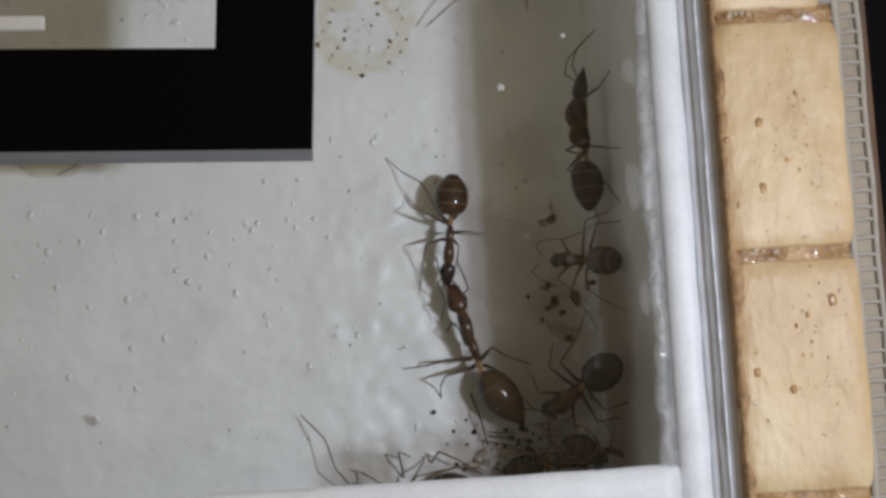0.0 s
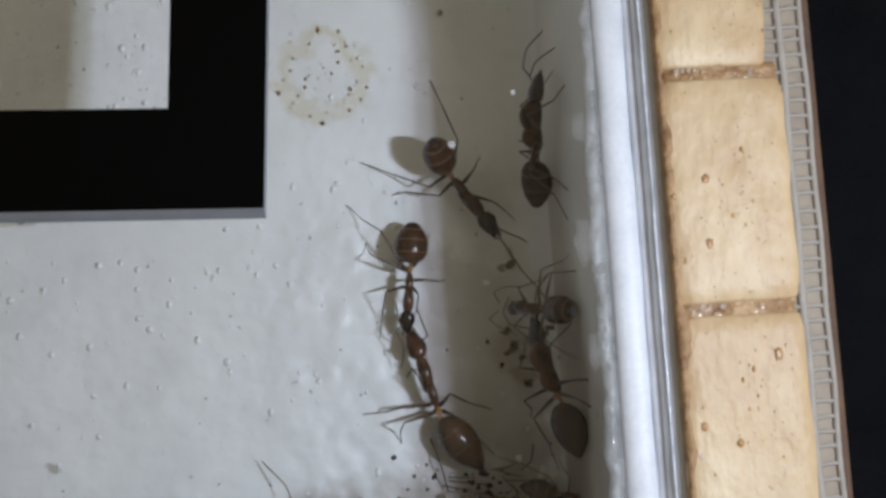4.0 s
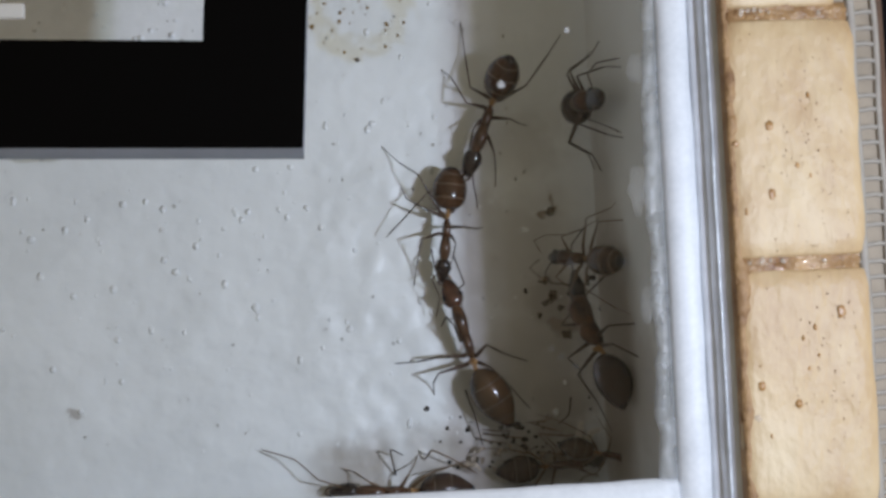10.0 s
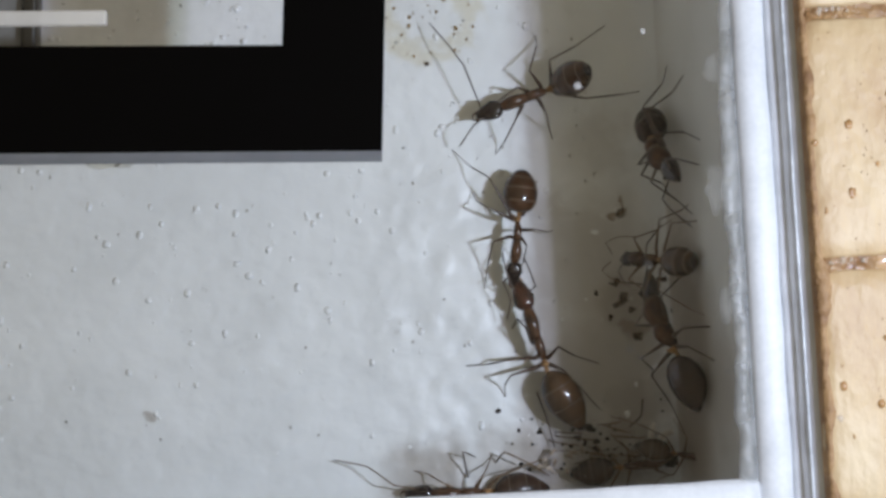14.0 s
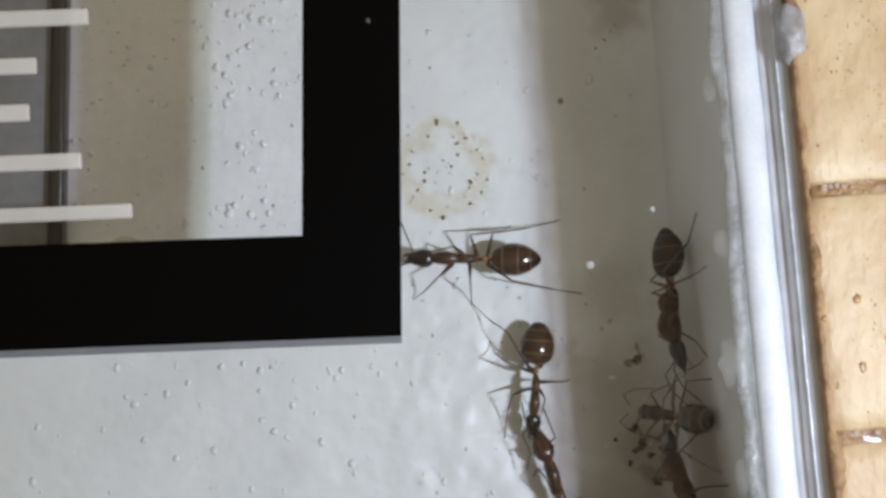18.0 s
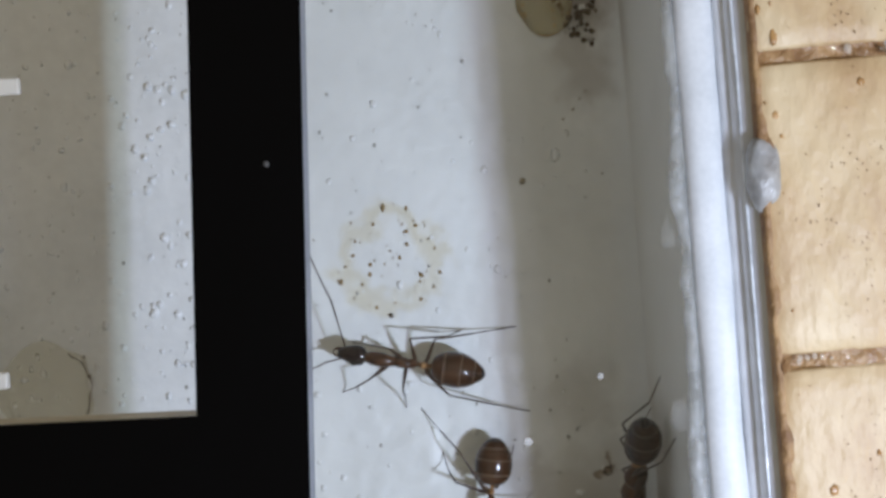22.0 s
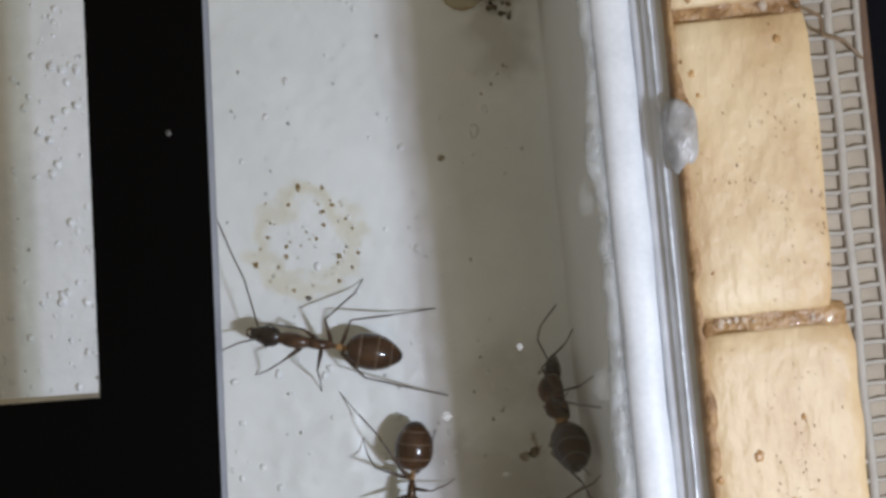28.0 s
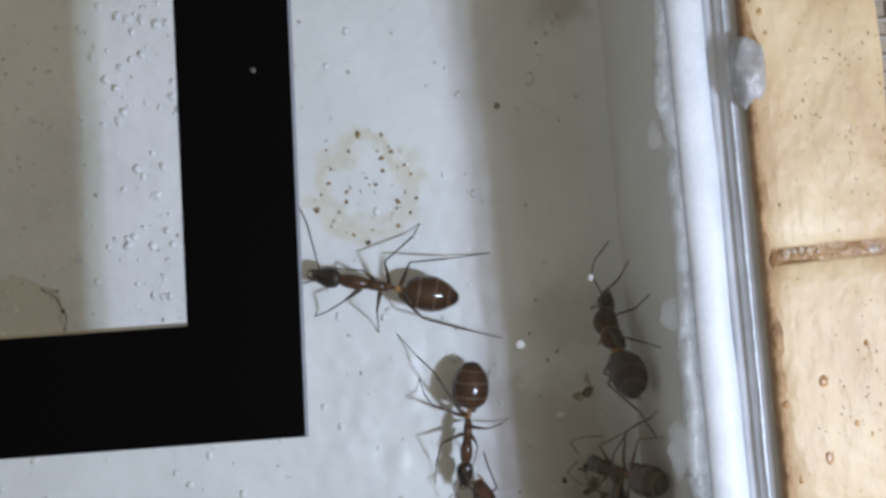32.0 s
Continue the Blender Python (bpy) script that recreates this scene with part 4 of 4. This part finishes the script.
def on_floor(x, y, heading, z=0.0, pitch=0.0, roll=0.0):
    return pose(x * U, y * U, z * U) @ Euler((0, 0, radians(heading))).to_matrix().to_4x4() @ Euler((radians(roll), radians(-pitch), 0)).to_matrix().to_4x4()


def on_wall(x, y, z, angle, lean=0.0, turn=0.0):
    """On the side wall: angle 0 heads along y, 90 heads up; lean tips the back from the wall towards the lid."""
    a, e = radians(angle), radians(lean)
    ahead = Vector((0, math.cos(a), math.sin(a)))
    up = Vector((-math.cos(e), 0, math.sin(e)))
    side = up.cross(ahead).normalized()
    ahead = side.cross(up).normalized()
    m = Matrix((ahead, side, up)).transposed().to_4x4()
    m.translation = Vector((x, y, z)) * U
    return m @ Matrix.Rotation(radians(turn), 4, "Z")


walker, walker_legs = build_ant(WALKER_LEGS, "brown ant walking on the plaster beside the yellow stain", blunt=0.50, belly_length=0.93, stripe=0.0045, trunk=0.92)
upper_ant, upper_legs = build_ant(UPPER_LEGS, "brown ant with a banded gaster, head to head with another", 0.67, 1.24, 0.2, blunt=0.40, belly_length=0.95, stripe=0.0045, trunk=0.92)
lower_ant, lower_legs = build_ant(LOWER_LEGS, "amber-bellied ant gripping another ant by the jaws", 0.88, 1.02, 0.2, GASTER_PALE, belly_length=1.12, face=HEAD_RED, band=BAND_DIM, jaws=BAND_PALE, trunk=0.82, stripe=0.003)
climber, climber_legs = build_ant(WALL_LEGS, "dark brown ant climbing on the shaded side wall", 0.82, 1.0, 0.13, GASTER_DARK, blunt=0.5, trunk=1.35, skull_size=1.1, belly_length=0.9, skin=THORAX_DARK, band=BAND_DIM)
striped, striped_legs = build_ant(STRIPED_LEGS, "ant with a striped gaster curled up beside the side wall", 0.60, 1.12, 0.14, GASTER_PALE, LEG_PALE, blunt=0.45, stripe=0.012, trunk=1.3, band=BAND)
resting, resting_legs = build_ant(WALL_LEGS, "large dark ant resting on the side wall near the debris", 0.82, 1.02, 0.11, GASTER_DARK, trunk=1.35, skin=THORAX_DARK, band=GASTER_DARK)
front_ants = []
# the dark gasters here put the front wall's shade on two ants
for x, y, h, size, z, told, limbs, skin, rear in (
        (0.17, -2.555, 178, 0.82, 0.0, "black-headed ant squeezed along the front wall", FEELING_LEGS, THORAX, GASTER_DARK),
        (1.03, -2.455, 4, 0.66, 0.0, "reddish ant huddled at the front wall among debris", FRONT_LEGS, HEAD_RED, GASTER_DARK),
        (1.27, -2.36, -14, 0.52, 0.36, "small reddish ant in the corner above the debris", FRONT_LEGS, HEAD_RED, GASTER_PALE)):
    a, _ = build_ant(limbs, told, size, 1.0, 0.13, rear, LEG_PALE, skin=skin, band=BAND_DIM)
    front_ants.append((a, x, y, h, z))


# ---- stains, debris, specks ----
OCHRE_SPOTS = ((-0.058, 0.511), (-0.166, 0.425), (-0.185, 0.347), (-0.232, 0.289), (-0.263, 0.207), (-0.146, 0.183), (-0.077, 0.05), (0.099, 0.498), (0.174, 0.487), (0.238, 0.407),
               (0.122, 0.458), (0.072, 0.316), (0.118, 0.386), (0.021, 0.356), (-0.093, 0.29), (0.269, 0.352), (0.182, 0.213), (0.247, 0.142), (0.171, 0.077), (0.174, 0.176),
               (0.289, 0.218), (0.028, 0.067), (0.001, 0.6), (0.13, 0.585), (-0.099, 0.236))


def build_stain():
    rng = random.Random(8)
    bm = bmesh.new()
    for k, (x, y) in enumerate(OCHRE_SPOTS):
        q = (0.010, 0.007, 0.011, 0.007, 0.012, 0.008)[k % 6]
        blob(bm, x, y, relief(x, y) + 0.003, q, q * rng.uniform(0.8, 1.5), q * 0.5, k, 0.7, 2)
        if k % 3 == 1:
            blob(bm, x + rng.uniform(-0.03, 0.03), y + rng.uniform(-0.03, 0.03), relief(x, y) + 0.003, q * 0.6, q * 0.7, q * 0.4, k, 0.7, 1)
    for k in range(30):
        a, r = rng.uniform(0, 2 * math.pi), 0.30 * math.sqrt(rng.random())
        x, y = 0.02 + r * math.cos(a), 0.32 + r * 1.12 * math.sin(a)
        q = rng.choice((0.003, 0.004, 0.005, 0.006))
        blob(bm, x, y, relief(x, y) + 0.002, q, q * rng.uniform(0.8, 1.8), q * 0.5, k, 0.3, 1)
    tagged(part("ochre_spots", bm, SPOT), "small ochre droppings round the stain", "spots", kind="stuff")
    bm = blob(bmesh.new(), 0.0, 0.0, 0.008, 0.013, 0.014, 0.010, 2, 0.3, 2)
    tagged(part("dropping", bm, DIRT), "single black dropping on the plaster", "dropping")


def build_stains():
    """Brown dirt dried on the plaster, thickest in the corner."""
    rng = random.Random(52)
    bm = bmesh.new()
    for x, y, r in ((1.125, -0.953, 0.024), (1.135, -0.935, 0.014), (1.105, -0.965, 0.010)):
        blob(bm, x, y, relief(x, y) + 0.004, r, r * rng.uniform(0.7, 1.1), 0.007, int(x * 300), 0.6, 3)
    tagged(part("brown_dirt", bm, BROWN_STAIN), "brown dirt dried on the plaster floor", "dirt", kind="stuff")
    bm = bmesh.new()
    for x, y, r in ((1.06, -1.36, 0.030), (1.09, -1.48, 0.034), (1.26, -1.47, 0.040), (1.34, -1.38, 0.030), (1.19, -1.70, 0.024), (1.03, -1.58, 0.016), (1.16, -1.54, 0.020), (1.37, -1.55, 0.024), (0.95, -1.43, 0.012)):
        for j in range(5):
            q = r * rng.uniform(0.35, 0.75)
            u, v = x + rng.uniform(-0.8, 0.8) * r, y + rng.uniform(-0.8, 0.8) * r
            blob(bm, u, v, relief(u, v) + 0.002, q, q * rng.uniform(0.6, 1.1), 0.010, j + int(x * 40), 0.9, 3)
    tagged(part("dark_dirt", bm, DIRT_SPOT), "dark brown crusted spots on the plaster floor", "dirt", kind="stuff")
    # pale empty skins lying about
    bm = bmesh.new()
    for k in range(30):
        x, y, a = rng.uniform(0.50, 1.28), -2.49 + abs(rng.gauss(0, 0.06)), rng.uniform(0, math.pi)
        z = relief(x, y) + rng.uniform(0.02, 0.10)
        q = rng.uniform(0.02, 0.06)
        line = bent([(x - q * math.cos(a), y - 0.5 * q * math.sin(a), z), (x, y + 0.02, z + 0.04), (x + q * math.cos(a), y + 0.5 * q * math.sin(a), z - 0.01)], 4)
        tube(bm, line, [0.004 + 0.010 * math.sin(math.pi * i / (len(line) - 1)) for i in range(len(line))], 6)
    tagged(part("shed_skins", bm, SKIN), "pale empty insect skins in the corner", "insect remains", kind="stuff")
    # two bent white husks standing up from the heap
    for line in (((1.225, -2.21, 0.17), (1.205, -2.27, 0.16), (1.205, -2.33, 0.12), (1.215, -2.36, 0.05)), ((1.325, -2.26, 0.20), (1.275, -2.275, 0.18), (1.245, -2.34, 0.14), (1.235, -2.42, 0.06))):
        path = bent(line, 4)
        n = len(path) - 1
        husk = part("husk", tube(bmesh.new(), path, [0.007 + 0.013 * math.sin(math.pi * (0.15 + 0.7 * i / n)) for i in range(n + 1)], 8), HUSK)
        tagged(husk, "bent white husk standing in the corner heap", "husk", "husks in the heap")


def build_debris():
    rng = random.Random(15)
    bm = bmesh.new()
    # the black crumbs round the corner, then the heap along the wall
    for x, y, q in ((0.326, -2.102, 0.014), (0.443, -2.224, 0.013), (0.564, -2.239, 0.014), (0.862, -2.228, 0.024), (0.885, -2.245, 0.014), (0.837, -2.309, 0.013), (0.901, -2.312, 0.018),
                    (0.93, -2.27, 0.010), (0.97, -2.30, 0.012), (0.52, -2.31, 0.008), (0.70, -2.05, 0.011), (0.78, -2.13, 0.008), (0.40, -2.30, 0.007)):
        blob(bm, x, y, relief(x, y) + q * 0.4, q * rng.uniform(0.8, 1.3), q, q * 0.8, int(x * 77), 0.7, 2)
    for k in range(70):
        x = min(1.30, rng.gauss(0.98, 0.20))
        y = max(-2.48, -2.47 + abs(rng.gauss(0, 0.13)))
        q = rng.choice((0.004, 0.005, 0.007, 0.009, 0.013))
        blob(bm, x, y, relief(x, y) + q * 0.5, q * rng.uniform(0.7, 1.6), q, q * 0.8, k, 0.6, 1)
    tagged(part("debris", bm, CRUMB), "dark crumbs strewn in the corner of the nest", "debris", kind="stuff")
    bm = bmesh.new()
    for k in range(22):
        x, y = rng.uniform(0.70, 1.3), -2.5 + abs(rng.gauss(0, 0.15))
        a, q = rng.uniform(0, math.pi), rng.uniform(0.04, 0.14)
        z = relief(x, y) + rng.uniform(0.03, 0.20)
        line = bent([(x - q * math.cos(a), y - 0.4 * q * math.sin(a), 0.01), (x, y, z), (x + q * math.cos(a), y + 0.4 * q * math.sin(a), 0.01)], 3)
        tube(bm, line, [0.0045] * len(line), 5)
    tagged(part("shed_legs", bm, LEG_PALE), "tangle of pale shed ant legs in the corner", "ant remains", kind="stuff")
    # single dead legs that stand out from the heap
    for mat, told, line in ((LEG, "thin dark dead ant leg on the plaster", ((0.555, -2.0, 0.05), (0.60, -2.15, 0.11), (0.645, -2.33, 0.05))),
                            (LEG_PALE, "pale bent dead ant leg at the front wall", ((0.30, -2.40, 0.02), (0.335, -2.335, 0.14), (0.45, -2.39, 0.15), (0.60, -2.49, 0.08))),
                            (LEG, "dark bent dead ant leg at the front wall", ((0.125, -2.48, 0.02), (0.095, -2.32, 0.14), (0.17, -2.36, 0.10))),
                            (LEG, "dark bent dead leg on the brown dirt", ((1.186, -2.075, 0.05), (1.16, -2.17, 0.11), (1.10, -2.23, 0.06)))):
        path = bent(line, 4)
        tagged(part("dead_leg", tube(bmesh.new(), path, [0.0065 - 0.003 * i / len(path) for i in range(len(path))], 6), mat), told, "ant leg", "dead legs")
    # the clump further along the wall
    bm = bmesh.new()
    for k in range(230):
        a, r = rng.uniform(0, 2 * math.pi), 0.24 * rng.random() ** 0.7
        q = rng.choice((0.006, 0.008, 0.011, 0.015, 0.020))
        blob(bm, 1.23 + 0.85 * r * math.cos(a), 1.66 + 1.1 * r * math.sin(a), q * 0.6, q, q * rng.uniform(0.8, 1.4), q * 0.8, k, 0.4, 1)
    tagged(part("debris_clump", bm, CLUMP), "clump of brown crumbs beside the side wall", "debris", kind="stuff")
    bm = blob(bmesh.new(), 0.985, 1.68, 0.012, 0.155, 0.215, 0.012, 4, 0.15, 3)
    tagged(part("yellow_drop", bm, YELLOW), "flat dried yellow drop with a dark edge", "dried drop")
    bm = bmesh.new()
    loop = [(0.985 + (0.155 + 0.008 * math.sin(3 * a)) * math.cos(a), 1.68 + 0.215 * math.sin(a), 0.014) for a in (2 * math.pi * j / 40 for j in range(41))]
    tube(bm, loop, [0.0035 + 0.002 * math.sin(j * 0.9) for j in range(41)], 6)
    for k in range(16):
        a, r = rng.uniform(0, 2 * math.pi), 0.14 * math.sqrt(rng.random())
        blob(bm, 0.985 + r * math.cos(a), 1.66 + 1.3 * r * math.sin(a), 0.022, 0.009, 0.011, 0.006, k, 0.4, 1)
    tagged(part("drop_edge", bm, SPOT), "dark edge and grains of the dried drop", "grains", kind="stuff")
    bm = bmesh.new()
    for k in range(9):
        x, y = rng.gauss(1.17, 0.07), rng.uniform(1.0, 1.5)
        q = rng.choice((0.004, 0.006, 0.009))
        blob(bm, x, y, relief(x, y) + q * 0.3, q, q, q * 0.6, k, 0.4, 1)
    blob(bm, 0.782, 0.681, 0.012, 0.018, 0.018, 0.012, 3, 0.3, 2)
    tagged(part("dark_grains", bm, GRAIN), "scattered dark grains along the side wall", "grains", kind="stuff")


def build_lid_specks():
    for x, y, r in ((0.966, -0.22, 0.014), (0.637, -0.474, 0.020), (-0.368, 0.792, 0.012)):
        bm = blob(bmesh.new(), 0, 0, 0, r, r, r * 0.6, int(r * 1000), 0.35, 2)
        ob = part("white_speck", bm, FRAME_SPECK if x < -0.31 else WHITE_SPECK)
        on_frame = x < -0.31
        ob.location = (x * U, y * U, ((1.73 if on_frame else LID_Z + 0.05) + r * 0.4) * U)
        tagged(ob, "grey dust speck on the black frame" if on_frame else "white dust speck on the clear lid", "dust speck", "dust specks")


def build_smears():
    for x, y, rx, ry in ((1.29, -0.42, 0.035, 0.07), (1.27, -1.00, 0.05, 0.09), (1.285, -1.56, 0.03, 0.08), (1.30, 0.35, 0.025, 0.06)):
        bm = blob(bmesh.new(), 0, 0, 0, rx, ry, 0.006, int(x * 100 + y * 10), 0.9, 3)
        ob = part("lid_smear", bm, SMEAR)
        ob.location = (x * U, y * U, (LID_Z + 0.054) * U)
        tagged(ob, "faint whitish smear on the clear lid", "smear", "smears on the lid")
    for x, y, r in ((0.819, -1.737, 0.011), (0.865, -1.779, 0.011), (0.929, -1.825, 0.011), (1.031, -1.831, 0.009), (1.028, -1.87, 0.013), (0.928, -1.345, 0.015), (1.282, -1.866, 0.012), (1.196, -1.346, 0.014)):
        bm = blob(bmesh.new(), 0, 0, 0, r, r, r * 0.55, int(r * 900), 0.15, 2)
        ob = part("water_drop", bm, DROP)
        # a pale ring of mesh paints the highlight round each drop
        loop = [(1.05 * r * math.cos(a), 1.05 * r * math.sin(a), r * 0.12) for a in (2 * math.pi * j / 18 for j in range(19))]
        part("bright_rim", tube(bmesh.new(), loop, [r * 0.15] * 19, 6), DROP_GLINT, ob, "bright rim of the drop")
        ob.location = (x * U, y * U, (LID_Z + 0.05 + r * 0.2) * U)
        tagged(ob, "tiny clear water drop on the lid", "water drop", "water drops on the lid")
    line = bent([(2.18, 1.05, 1.862), (2.325, 1.01, 1.72), (2.385, 0.952, 1.56), (2.487, 0.925, 1.52), (2.565, 0.845, 1.50)], 5)
    tagged(part("hair", tube(bmesh.new(), line, [0.008] * len(line), 6), HAIR), "brown hair lying over brick and net", "hair")


build_smears()
build_stain()
build_stains()
build_debris()
build_lid_specks()


def motions():
    rows = [(0, 1.02, 0.95, -100), (1, 0.93, 0.44, -52), (1.5, 0.92, 0.47, -42), (2, 0.832, 0.337, -83.7), (2.5, 0.641, -0.163, -94.6), (3.5, 0.72, -0.38, -70),
            (4.5, 0.838, -0.461, -44.8), (5, 0.861, -0.436, -39.4), (5.5, 0.877, -0.423, -36.2), (6, 0.905, -0.424, -36), (7, 0.888, -0.478, -50.6),
            (8, 0.849, -0.548, -70.3), (9, 0.865, -0.425, -82), (10, 0.765, -0.345, -111.7), (11, 0.721, -0.313, -118.4), (12, 0.693, -0.213, -147),
            (13, 0.684, -0.244, -165), (13.5, 0.686, -0.223, -162), (15.5, 0.582, -0.265, -163.5), (16, 0.547, -0.270, -169.1), (17, 0.448, -0.255, -175.1),
            (17.5, 0.26, -0.275, -181), (18, 0.184, -0.286, -184.9), (19, 0.166, -0.278, -188.1), (20, 0.129, -0.266, -191.4), (22, 0.122, -0.260, -193),
            (24, 0.112, -0.263, -194.3), (27, 0.105, -0.250, -194.6), (30, 0.104, -0.253, -195.1), (32, 0.094, -0.249, -195.2)]
    walk(walker, [(t, on_floor(x, y, h)) for t, x, y, h in rows])
    walk(BELLIES[walker.name][0], [(t, raised(walker, a)) for t, a in ((0, 50), (2.5, 52), (5, 58), (8, 50), (11, 52), (13.5, 60), (15.5, 52), (17, 46), (18, 12), (20, 4), (32, 0))])
    walk(FEELERS[walker.name, "ar"][0], [(t, swung(walker, "ar", a)) for t, a in ((0, 10), (2.5, 0), (4.5, 70), (8, 66), (10, 30), (12, 0), (13.5, -14), (15.5, -38), (16.5, -34), (17.5, 0), (32, 0))])
    # the middle leg lies folded back while the ant rests, and is stretched out again later
    *limb, knee = SHINS[walker.name, "mr"]
    for piece in limb:
        walk(piece, [(t, folded(knee, a)) for t, a in ((0, 0), (17.2, 0), (18.2, -42), (24.5, -42), (26.5, -40), (27.4, 0), (32, 0))])
    walk(upper_ant, [(0, on_floor(0.476, -0.990, -96.5)), (13, on_floor(0.480, -1.005, -97.5)), (32, on_floor(0.440, -1.010, -99.5))])
    walk(lower_ant, [(0, on_floor(0.592, -1.794, 105.9)), (32, on_floor(0.580, -1.798, 105.0))])
    walk(BELLIES[lower_ant.name][0], [(t, raised(lower_ant, 0, a)) for t, a in ((0, 20), (5, 20), (9, 15), (13, 13), (32, 13))])
    wall = [(0, -0.61, 0.6, 0), (2, -0.42, 0.6, -2), (4.5, -0.30, 0.56, 36), (6, -0.26, 0.54, 50), (8, -0.30, 0.54, 54), (9, -0.34, 0.55, 68), (10, -0.40, 0.56, 95),
            (11, -0.46, 0.58, 117), (12, -0.54, 0.58, 121), (13, -0.60, 0.58, 122), (15.5, -0.61, 0.58, 128), (16.4, -0.60, 0.6, 136), (17.3, -0.58, 0.6, 162), (19, -0.62, 0.6, 184), (20, -0.80, 0.55, 204),
            (21, -0.88, 0.52, 212), (22.5, -0.84, 0.5, 224), (24, -0.80, 0.5, 238), (25.2, -0.76, 0.5, 270), (26.5, -0.74, 0.48, 298), (28, -0.70, 0.50, 306), (30, -0.705, 0.50, 306), (32, -0.66, 0.50, 306)]
    walk(climber, [(t, on_wall(1.365, y, z, a)) for t, y, z, a in wall])
    rest = [(0, on_floor(1.20, -1.94, 222, 0.52, -58)), (1, on_floor(1.20, -1.88, 184, 0.52, -58)), (2.5, on_floor(1.18, -1.82, 130, 0.52, -52))]
    rest += [(t, on_wall(1.31, y, 0.72, a, lean, turn)) for t, y, a, lean, turn in ((3.6, -1.74, -8, 42, 16), (4.5, -1.74, -24, 27, 0), (6, -1.74, -33, 25, 0), (9, -1.74, -33, 25, 0), (12, -1.74, -30, 25, 0), (32, -1.74, -30, 25, 0))]
    walk(resting, rest)
    walk(striped, [(0, on_floor(1.30, -1.30, 168, 0.62, -60)), (32, on_floor(1.30, -1.31, 168, 0.62, -60))])
    first = front_ants[0][0]
    walk(FEELERS[first.name, "ar"][0], [(t, swung(first, "ar", a)) for t, a in ((0, 0), (5.5, 2), (9, 26), (13.5, 34), (32, 34))])
    for ant, x, y, h, z in front_ants:
        walk(ant, [(0, on_floor(x, y, h, z)), (3.6, on_floor(x, y, h, z)), (5.2, on_floor(x + 0.03, y + 0.05, h + 1, z)), (8, on_floor(x, y - 0.01, h, z)), (16, on_floor(x + 0.02, y, h + 2, z)), (32, on_floor(x, y + 0.01, h - 2, z))])
    # legs of the walking ants swing in two sets of three
    for legs, spans in ((walker_legs, ((0, 2.6), (4.5, 5.2), (7, 13), (15.5, 18.2))), (climber_legs, ((0, 2.2), (4.5, 11), (15.5, 21), (22, 28)))):
        for i, (name, ob) in enumerate(sorted(legs.items())):
            keys = [(0.0, 0.0)]
            for a, b in spans:
                t = a + 0.2
                while t < b:
                    keys.append((t, 13 * math.sin(7 * t + (math.pi if name in ("fl", "mr", "hl") else 0))))
                    t += 0.25
                keys.append((b + 0.2, 0.0))
            keys.append((32.0, 0.0))
            base = ob.location.copy()
            walk(ob, [(t, Matrix.Translation(base) @ Matrix.Rotation(radians(a), 4, "Z")) for t, a in keys])


motions()
